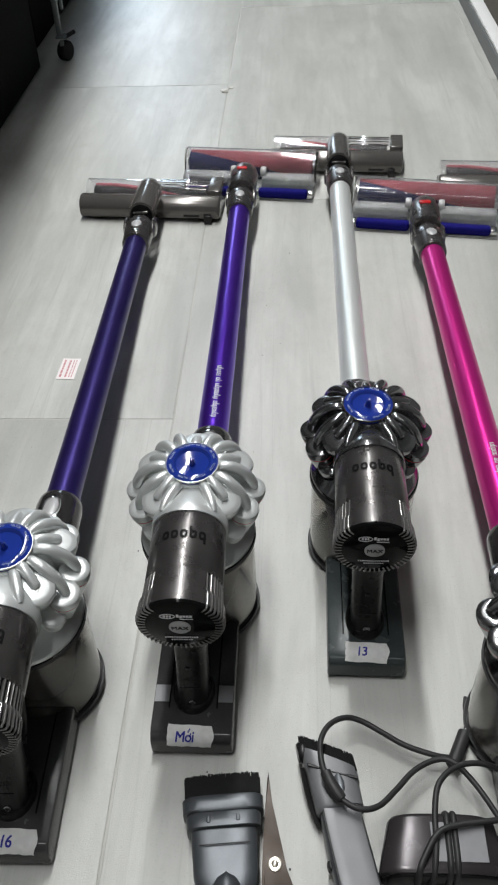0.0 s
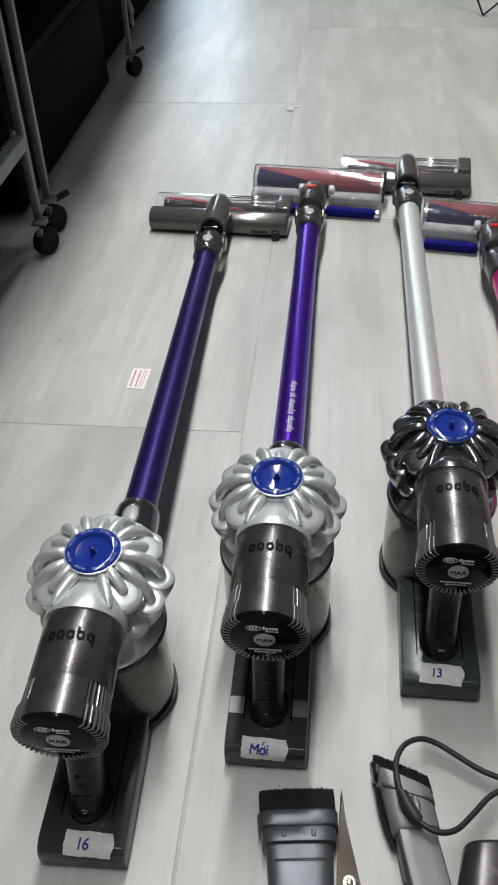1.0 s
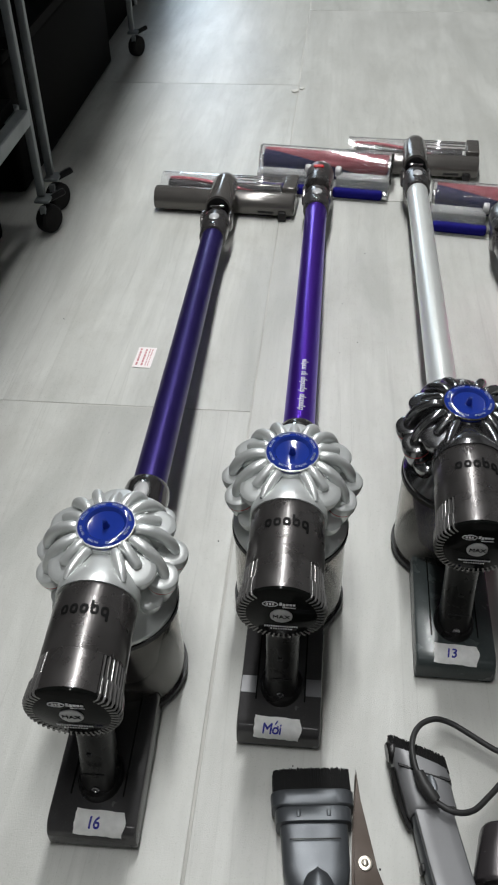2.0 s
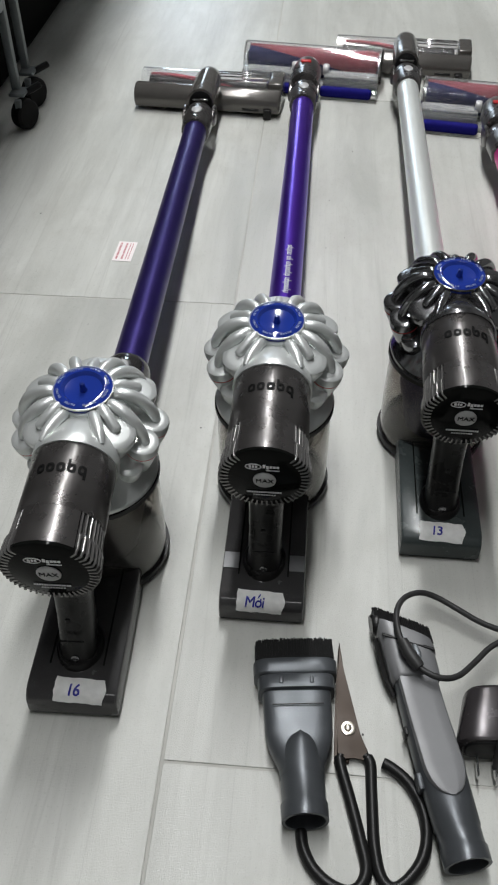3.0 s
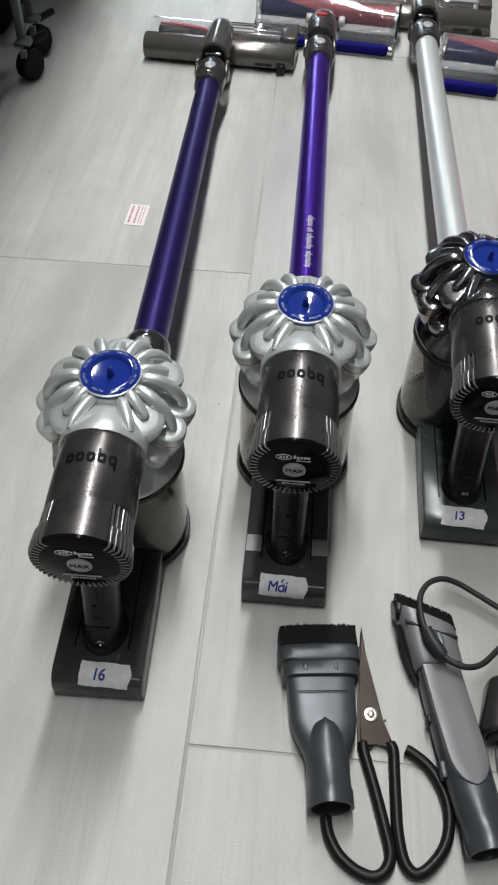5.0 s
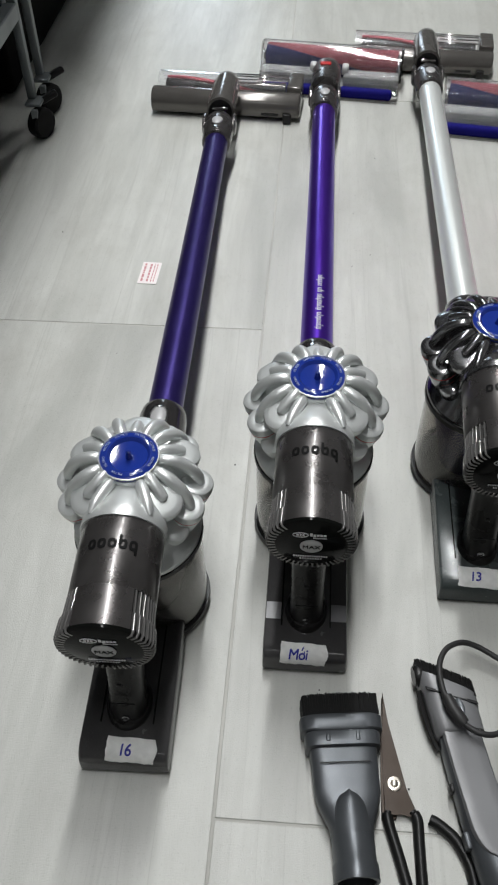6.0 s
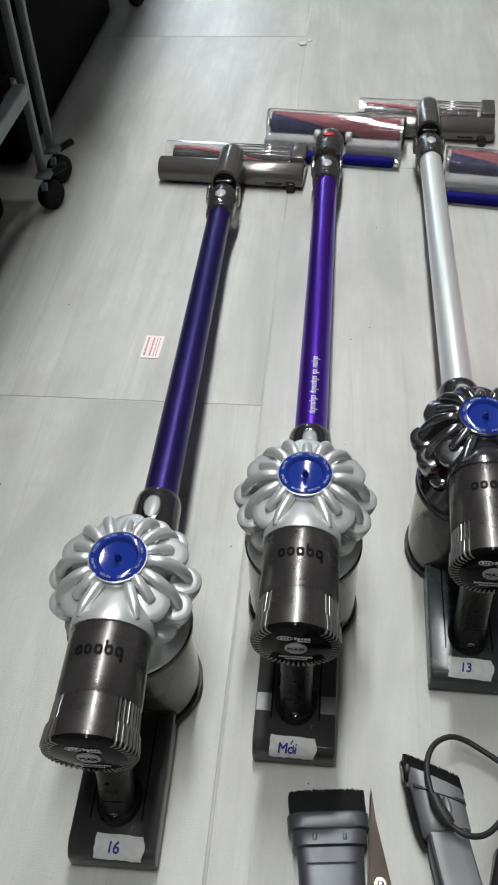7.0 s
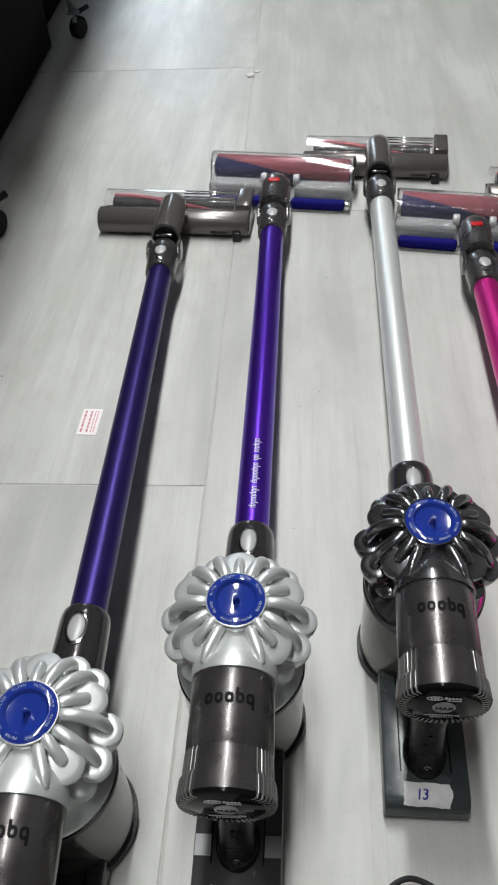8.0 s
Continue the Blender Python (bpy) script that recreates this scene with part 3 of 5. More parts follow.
def make_motor(v):
    M = Matrix.Translation((0, 0, MOTOR_Z)) @ Matrix.Diagonal((0.95, 0.968, 0.95, 1))
    m = part("motor_housing", tube_y(bm_new(), [(0.028, -0.0565), (0.0333, -0.0568), (0.0336, -0.0574), (0.0342, -0.1152), (0.0336, -0.1160), (0.0336, -0.1166),
                                                (0.0300, -0.1170), (0.0300, -0.146), (0.028, -0.1475)], 72), IRON, v, m=BODY @ M)
    # smooth top panel between the fins
    seg = 18
    rings = []
    for y, r in ((-0.1166, 0.0334), (-0.1172, 0.0342), (-0.130, 0.0348), (-0.146, 0.0358), (-0.1495, 0.0358), (-0.1508, 0.0346)):
        arc = [math.radians(-38 + 76 * k / seg) for k in range(seg + 1)]
        rings.append([Vector((r * math.sin(a), y, r * math.cos(a))) for a in arc] + [Vector((0.029 * math.sin(a), y, 0.029 * math.cos(a))) for a in reversed(arc)])
    part("top_panel", loft(bm_new(), rings), IRON, m, m=BODY @ M)
    # Black sleeve added so the gaps between the fins look shaded.
    part("fin_gap_shade", tube_y(bm_new(), [(0.0301, -0.1172), (0.0304, -0.1175), (0.0304, -0.1475), (0.0301, -0.1480)], 56, False), BLACK, m, "black sleeve added for the shade between the fins", m=BODY @ M)
    # cooling fins round the rear: a low ridge that steps up near the end
    for k in range(38):
        a = 42 + k * (360 - 84) / 37
        fin = bm_new()
        pr = [(-0.1168, 0.0336, 0.0007), (-0.1176, 0.0343, 0.0007), (-0.1345, 0.0352, 0.0007), (-0.1370, 0.0370, 0.0010), (-0.1500, 0.0380, 0.0010), (-0.1532, 0.0362, 0.0008)]
        rr = [[Vector((-hw, y, 0.0295)), Vector((-hw, y, hi - 0.0004)), Vector((-hw * 0.5, y, hi)), Vector((hw * 0.5, y, hi)), Vector((hw, y, hi - 0.0004)), Vector((hw, y, 0.0295))] for y, hi, hw in pr]
        loft(fin, rr)
        part("fin", fin, FIN, m, m=BODY @ M @ Matrix.Rotation(radians(a), 4, "Y"), smooth=False)
    # end face with its print
    face = part("end_cap", tube_y(bm_new(), [(0.0335, -0.146), (0.0362, -0.1495), (0.0358, -0.1518), (0.0335, -0.1530), (0.010, -0.1535), (0.001, -0.1535)], 56), BLACKGLOSS, v, "gloss black end cap", m=BODY @ M)
    F = BODY @ M @ pose(0, -0.1538, 0, 90)
    part("boost_button", lathe(bm_new(), [(0.0092, 0), (0.0092, 0.0008), (0.0086, 0.0013), (0.001, 0.0014)], 40), BUTTON, face, "round grey button marked MAX", m=F)
    part("button_lettering", letters("MAX", 0.0066, 0, 1.05, 0.00015), BLACKPRINT, face, m=F @ pose(0, 0, 0.0016), smooth=False)
    pr = bm_new()
    ring = [(0.0062 * math.cos(a), 0.0032 * math.sin(a), 0) for a in [2 * math.pi * k / 24 for k in range(25)]]
    sweep(pr, [(x - 0.009, y + 0.0165, 0) for x, y, _ in ring], 0.00035, 6)
    for x0, x1, y0, y1 in ((-0.0125, -0.0105, 0.0153, 0.0178), (-0.0098, -0.0082, 0.0153, 0.0178), (-0.0075, -0.0058, 0.0153, 0.0178)):
        box(pr, x0, x1, y0, y1, -0.0002, 0.0003)
    x = -0.0015
    for h0, h1 in ((0.0155, 0.0192), (0.0143, 0.0178), (0.0155, 0.0178), (0.0155, 0.0178), (0.0155, 0.0178)):
        box(pr, x, x + 0.0021, h0, h1, -0.0002, 0.0003)
        x += 0.0027
    box(pr, 0.001, 0.012, 0.0122, 0.0128, -0.0002, 0.0003)
    part("cap_logo", pr, WHITEPRINT, face, "small white printed mark", m=F @ pose(0, 0, 0.0003), smooth=False)
    pr = bm_new()
    for k in range(15):
        box(pr, -0.0142 + k * 0.0019, -0.0142 + k * 0.0019 + 0.0014, -0.0168, -0.0152, -0.0002, 0.0003)
    for k in range(9):
        box(pr, -0.009 + k * 0.0021, -0.009 + k * 0.0021 + 0.0014, -0.0203, -0.0192, -0.0002, 0.0003)
    part("cap_print", pr, WHITEPRINT, face, "two rows of small white print", m=F @ pose(0, 0, 0.0003), smooth=False)
    part("mark", bent(brand_bars(0.0080), on_motor(0.0327, -0.0810)), BLACKPRINT, m, "black printed mark", m=BODY, smooth=False)


def make_cyclones(v, material):
    """Filter collar with two tiers of round cyclone caps, a finger-like duct climbing from each to the collar."""
    core = lathe(bm_new(), [(0.0205, -0.001), (0.0238, -0.0015), (0.0246, -0.004), (0.0252, -0.012), (0.034, -0.020), (0.037, -0.034), (0.040, -0.056), (0.043, -0.066), (0.043, -0.0740), (0.030, -0.0740)], 64)
    c = part("cyclone_pack", core, material, v, m=BODY)
    # saddle between filter and motor
    rings = []
    for y, w, h, z in ((-0.012, 0.042, 0.040, -0.0270), (-0.024, 0.050, 0.046, -0.0270), (-0.036, 0.0590, 0.0560, -0.0265), (-0.048, 0.0695, 0.0670, MOTOR_Z), (-0.057, 0.0702, 0.0702, MOTOR_Z), (-0.0585, 0.0695, 0.0695, MOTOR_Z), (-0.0585, 0.066, 0.066, MOTOR_Z)):
        rings.append(super_ring(y * 0.968, w * 0.955, h * 0.955, 2.0, z, 48))
    part("saddle", loft(bm_new(), rings), material, c, m=BODY)

    def finger(bm, pts, rs):
        path = catmull(pts, 6)
        rad_path = []
        for i in range(len(path)):
            f = i / (len(path) - 1) * (len(rs) - 1)
            j = min(int(f), len(rs) - 2)
            rad_path.append(rs[j] + (rs[j + 1] - rs[j]) * (f - j))
        sweep(bm, path, rad_path, 16)

    for k in range(-6, 7):
        upper = k % 3 == 0
        bm = bm_new()
        bow = {4: 1.0, 5: 6.0, 6: 4.0}.get(abs(k), 0.0) * (1 if k > 0 else -1)
        if upper:
            rc, zc, rad, lean, length = 0.0425, -0.0165, 0.0150, 20, 0.042
        else:
            rc, zc, rad, lean, length = 0.0512, -0.0335, 0.0134, 12, 0.036
        lathe(bm, [(0.0005, 0.0030), (rad * 0.60, 0.0030), (rad * 0.88, 0.0026), (rad * 0.96, 0.0018), (rad, 0.0000), (rad, -0.006), (rad * 0.95, -0.0066), (rad * 0.93, -0.012), (rad * 0.55, -length), (rad * 0.4, -length)], 32)
        bm.transform(pose(0, rc, zc, -lean))
        if upper:
            finger(bm, [(0, 0.0210, -0.0058), (0, 0.0255, -0.0040), (0, 0.0320, -0.0062), (0, 0.0390, -0.0105), (0, 0.0425, -0.0128), (0, 0.0438, -0.0140)], [0.0042, 0.0046, 0.0047, 0.0046, 0.0042, 0.0022])
        else:
            finger(bm, [(0, 0.0210, -0.0058), (0, 0.0270, -0.0026), (0, 0.0370, -0.0052), (0, 0.0460, -0.0125), (0, 0.0520, -0.0235), (0, 0.0540, -0.0320)], [0.0042, 0.0047, 0.0051, 0.0051, 0.0048, 0.0036])
        lift = 0.0030 if abs(k) == 6 else 0.0
        P = BODY @ pose(0, 0, lift, 0, 0, k * 22.0 + bow)
        part("cyclone", bm, material, c, m=P, angle=35)
        if not upper:
            part("seal", lathe(bm_new(), [(rad * 0.97, -0.0064), (rad * 0.985, -0.0068), (rad * 0.985, -0.0074), (rad * 0.9, -0.0080)], 24), RED, c, "thin red seal", m=P @ pose(0, rc, zc, -lean))
    for s_ in (-1, 1):
        # straight duct that runs down the saddle to the motor, and the cap half hidden behind it
        bm = bm_new()
        finger(bm, [(s_ * 0.0100, -0.0190, -0.0050), (s_ * 0.0128, -0.0260, -0.0018), (s_ * 0.0162, -0.0340, -0.0010), (s_ * 0.0198, -0.0430, -0.0012), (s_ * 0.0226, -0.0510, -0.0032)], [0.0040, 0.0046, 0.0048, 0.0044, 0.0022])
        part("duct", bm, material, c, m=BODY)
        bm = lathe(bm_new(), [(0.0005, 0.003), (0.0085, 0.003), (0.0112, 0.0012), (0.0116, -0.004), (0.0108, -0.010), (0.006, -0.030)], 28)
        part("cyclone", bm, material, c, m=BODY @ pose(s_ * 0.0355, -0.0340, -0.0480, 10, s_ * 12, 0), angle=35)
    # filter on top
    LID = BODY @ Matrix.Diagonal((0.89, 0.89, 1, 1))
    f = part("filter", lathe(bm_new(), [(0.0255, -0.002), (0.0262, 0.0016), (0.0254, 0.0026), (0.0225, 0.0037), (0.0192, 0.0042), (0.0182, 0.0034), (0.0165, 0.0014), (0.008, 0.0002), (0.001, 0.0)], 72), BLUE, v, "glossy blue filter lid", m=LID)
    part("rim", lathe(bm_new(), [(0.0262, 0.0005), (0.0272, 0.0020), (0.0268, 0.0030), (0.0261, 0.0032), (0.0257, 0.0020)], 72, cap=False), material, f, m=LID)
    knob = bm_new()
    sweep(knob, [(0, 0.0, 0.000), (0, -0.0005, 0.004), (0, -0.001, 0.0085), (0, -0.001, 0.0095)], [0.0036, 0.0026, 0.0022, 0.0012], 14)
    part("knob", knob, BLUE, f, m=LID)
    for j in range(8):
        word = letters("FILTER" if j % 2 == 0 else "FILTRO", 0.0031, 0, 1.2)
        a0 = radians(45 * j + 20)
        bent(word, lambda co: ((0.0221 + co.y) * math.sin(a0 + co.x / 0.0221), (0.0221 + co.y) * math.cos(a0 + co.x / 0.0221), 0.0042 + co.z))
        part("lid_lettering", word, PALEBLUE, f, "pale ring lettering", m=LID, smooth=False)


def make_bin(v, shroud, cyc):
    T = pose(0, 0.167, 0, 1.5) @ Matrix.Diagonal((1.07, 1.07, 1, 1))
    wall_ = lathe(bm_new(), [(0.0490, 0.012), (0.0492, 0.06), (0.0488, 0.110), (0.0476, 0.110), (0.0480, 0.06), (0.0478, 0.012)], 56, cap=False)
    # close the ring into a real shell
    wall_.verts.ensure_lookup_table()
    n = 56
    for i in range(n):
        j = (i + 1) % n
        wall_.faces.new((wall_.verts[5 * n + i], wall_.verts[5 * n + j], wall_.verts[j], wall_.verts[i]))
    b = part("dust_bin", wall_, BIN, v, "smoky clear dust bin", m=T)
    part("bin_seal", lathe(bm_new(), [(0.0488, 0.1090), (0.0508, 0.1095), (0.0508, 0.1140), (0.047, 0.1150), (0.042, 0.1150), (0.042, 0.1090)], 56, cap=False), BLACK, b, "black sealing ring", m=T)
    part("skirt", lathe(bm_new(), [(0.0360, 0.1420), (0.0400, 0.1330), (0.0450, 0.1240), (0.0492, 0.1195), (0.0498, 0.1180), (0.0498, 0.1152), (0.0400, 0.1152)], 56), cyc, v, m=T)
    part("bin_base", lathe(bm_new(), [(0.0455, 0.004), (0.0505, 0.005), (0.0515, 0.008), (0.0510, 0.0120), (0.0475, 0.0122), (0.0455, 0.0115), (0.0455, 0.004)], 56, cap=False), BLACK, b, "black rim of the hinged base", m=T)
    part("bin_floor", lathe(bm_new(), [(0.001, 0.0055), (0.0452, 0.0055), (0.0452, 0.0085), (0.001, 0.0085)], 48), MILKY, b, "dusty clear base", m=T)
    part("shroud", lathe(bm_new(), [(0.020, 0.016), (0.0255, 0.020), (0.030, 0.045), (0.036, 0.072), (0.0385, 0.105), (0.030, 0.109)], 40), shroud, b, m=T)
    # inlet pipe from the bin to the wand
    part("inlet", tube_y(bm_new(), [(0.024, -0.034), (0.024, 0.020), (0.0225, 0.024)], 36), IRON_DARK, v, m=wand_pose(0.235))


def make_cuff(v):
    W = wand_pose(0.286)
    c = part("wand_cuff", tube_y(bm_new(), [(0.0215, -0.070), (0.0235, -0.066), (0.0240, -0.020), (0.0232, 0.024), (0.0222, 0.031), (0.0212, 0.0325), (0.0170, 0.0325)], 44), CUFF, v, m=W)
    frame_ = bm_new()
    lathe(frame_, [(0.0088, 0), (0.0088, 0.0022), (0.0076, 0.0026), (0.0070, 0.0014), (0.0070, 0.0)], 28)
    part("button_frame", frame_, CHROME, c, m=W @ pose(0, 0.004, 0.0222) @ Matrix.Diagonal((1.08, 2.0, 1, 1)))
    bt = lathe(bm_new(), [(0.0068, 0), (0.0068, 0.0022), (0.0058, 0.0032), (0.001, 0.0036)], 28)
    part("release_button", bt, BUTTON, c, "pale grey release button", m=W @ pose(0, 0.004, 0.0222) @ Matrix.Diagonal((1.08, 2.0, 1, 1)))


def make_wand(v, material, bars):
    prof = [(0.0155, 0.316), (0.0173, 0.317), (0.0173, 0.922), (0.0165, 0.9225)]
    bm = bm_new()
    L = (WAND_B - WAND_A).length / (WAND_B.y - WAND_A.y)
    tube_y(bm, [(r, (y - 0.316) * L) for r, y in prof], 48)
    w = part("wand", bm, material, v, m=wand_pose(0.316))
    if bars:
        # a row of plain white bars where the tube carries its lettering
        b = bm_new()
        y = 0.0
        for length in bars:
            for k in range(int(length / 0.0041)):
                tall = (0.0016, 0.0042, 0.0016, 0.0020)[k % 4]
                low = (-0.0032, -0.0032, -0.0052, -0.0032)[k % 4]
                plate(b, low, tall, y - 0.0009, y, 0.0003, 3, 1)
                plate(b, -0.0032, -0.0022, y - 0.0026, y - 0.0009, 0.0003, 1, 1)
                plate(b, -0.0032, 0.0016, y - 0.0033, y - 0.0026, 0.0003, 2, 1)
                y -= 0.0044
            y -= 0.0034
        r = 0.0175
        bent(b, lambda co: ((r + co.z) * math.sin(co.x / r + 0.12), co.y + 0.110, (r + co.z) * math.cos(co.x / r + 0.12)))
        part("wand_print", b, WHITEPRINT, w, "row of white printed bars", m=wand_pose(0.33), smooth=False)


def make_elbow(v, yaw, red):
    W = wand_pose(0.942)
    e = part("elbow_collar", tube_y(bm_new(), [(0.0178, -0.031), (0.0206, -0.0300), (0.0213, -0.026), (0.0220, -0.010), (0.0232, 0.012), (0.0234, 0.024), (0.0205, 0.038), (0.008, 0.044)], 40), IRON, v, m=W)
    part("elbow_button", lathe(bm_new(), [(0.0080, 0), (0.0080, 0.0020), (0.0066, 0.0032), (0.001, 0.0036)], 28), BUTTON, e, "pale grey release button", m=W @ pose(0, 0.002, 0.0208) @ Matrix.Diagonal((1.0, 1.5, 1, 1)))
    part("chrome_tab", box(bm_new(), -0.0045, 0.0045, -0.004, 0.004, -0.001, 0.0012, 0.0008, 2), CHROME, e, m=W @ pose(0, -0.0205, 0.0212))
    # cheeks that carry the hinge
    for s_ in (-1, 1):
        ch = bm_new()
        lathe(ch, [(0.001, -0.003), (0.0125, -0.003), (0.0145, -0.0010), (0.0145, 0.0010), (0.0125, 0.003), (0.001, 0.003)], 28)
        ch.transform(Matrix.Rotation(radians(90), 4, "Y") @ Matrix.Diagonal((1, 1.6, 1, 1)))
        part("hinge_cheek", ch, IRON, e, m=W @ pose(s_ * 0.0222, 0.036, 0.000))
    part("hinge_clip", box(bm_new(), -0.012, 0.012, -0.0025, 0.0025, -0.002, 0.002, 0.001, 2), CHROME, e, m=W @ pose(0, 0.0490, 0.0195))
    if red:
        prof = [(0.0190, -0.012), (0.0225, -0.010), (0.0240, 0.012), (0.0240, 0.052), (0.0215, 0.066), (0.014, 0.075), (0.001, 0.078)]
    else:
        prof = [(0.0185, 0.0), (0.0212, 0.001), (0.0222, 0.012), (0.0216, 0.088), (0.0196, 0.102), (0.013, 0.110), (0.001, 0.112)]
    N = Matrix.Translation(along_wand(1.000) + Vector((0, 0, 0.006 if red else 0.012))) @ pose(0, 0, 0, -2, 0, yaw * 0.4)
    part("neck", tube_y(bm_new(), prof, 40), HEADGREY if not red else IRON, e, m=N)
    # The neck is not hollow here; a black disc stands for its inner shade.
    part("neck_shade_disc", tube_y(bm_new(), [(0.0180, -0.0012), (0.0180, 0.0002), (0.002, 0.0002), (0.002, -0.0012)], 32), BLACK, e, "black disc for the shade inside the neck's mouth", m=N)
    if red:
        part("red_catch", box(bm_new(), -0.0090, 0.0090, -0.0058, 0.0058, -0.001, 0.003, 0.0022, 3), RED, e, "red catch", m=Matrix.Translation(along_wand(1.036) + Vector((0, 0, 0.0300))) @ pose(0, 0, 0, -8))
    return e


def motor_head(parent, m):
    """A grey brush head: rounded front shell, clear cover over a red brush bar, end block. Its front edge runs along y = 0."""
    shell = bm_new()
    rings = []
    for x, k in ((-0.125, 0.86), (-0.1235, 0.96), (-0.121, 1.0), (0.121, 1.0), (0.1235, 0.96), (0.125, 0.86)):
        pts = []
        for y, z in ((0.062, 0.006), (0.010, 0.005), (0.003, 0.008), (0.0, 0.016), (0.0015, 0.027), (0.008, 0.036), (0.018, 0.0405), (0.028, 0.040), (0.036, 0.034), (0.040, 0.026), (0.062, 0.022)):
            pts.append(Vector((x, 0.03 + (y - 0.03) * k, 0.02 + (z - 0.02) * k)))
        rings.append(pts)
    loft(shell, rings)
    h = part("floor_head", shell, HEADGREY, parent, "grey brush head with a clear cover", m=m)
    cover = bm_new()
    rings = []
    for x in (-0.120, 0.100):
        outer, inner = [], []
        for k in range(13):
            a = radians(175 - 185 * k / 12)
            outer.append(Vector((x, 0.063 + 0.0235 * math.cos(a), 0.028 + 0.0205 * math.sin(a))))
            inner.append(Vector((x, 0.063 + 0.0222 * math.cos(a), 0.028 + 0.0192 * math.sin(a))))
        rings.append(outer + inner[::-1])
    loft(cover, rings)
    part("clear_cover", cover, COVER, h, "clear acrylic brush cover", m=m).visible_shadow = False
    for k in range(4):
        y = 0.046 + 0.006 * k
        part("cover_rib", box(bm_new(), 0.012, 0.098, y - 0.0011, y + 0.0011, 0.0, 0.0018, 0.0005, 1), CHROME, h, m=m @ Matrix.Translation((0, 0, (0.0415, 0.0455, 0.0478, 0.0487)[k])))
    bar = tube_y(bm_new(), [(0.004, -0.110), (0.0125, -0.109), (0.0125, 0.095), (0.004, 0.096)], 24)
    bar.transform(Matrix.Rotation(radians(-90), 4, "Z"))
    part("brush_bar", bar, IRON_DARK, h, m=m @ pose(0, 0.063, 0.024))
    for j in range(2):
        strip = sweep(bm_new(), [(-0.108 + 0.200 * k / 30, 0.063 + 0.0135 * math.cos(j * math.pi + 0.9 + k * 0.09), 0.024 + 0.0135 * math.sin(j * math.pi + 0.9 + k * 0.09)) for k in range(31)], 0.0035, 8)
        part("brush_strip", strip, REDFELT, h, "red brush strip", m=m)
    part("end_block", box(bm_new(), 0.1005, 0.1245, 0.030, 0.086, 0.006, 0.0470, 0.0028, 3), HEADGREY, h, m=m)
    part("back_plate", box(bm_new(), -0.122, 0.100, 0.040, 0.086, 0.004, 0.0085, 0.001, 1), HEADGREY, h, m=m)
    part("foot", box(bm_new(), 0.098, 0.112, -0.006, 0.010, 0.0, 0.017, 0.003, 2), IRON_DARK, h, m=m)
    part("slot", box(bm_new(), 0.062, 0.090, -0.0012, 0.004, 0.012, 0.016, 0.0008, 1), BLACK, h, m=m)
    for x in (-0.09, 0.05):
        part("roller", lathe(bm_new(), [(0.001, -0.006), (0.006, -0.006), (0.006, 0.006), (0.001, 0.006)], 16), RUBBER, h, m=m @ pose(x, 0.03, 0.006, 0, 90, 0))
    return h


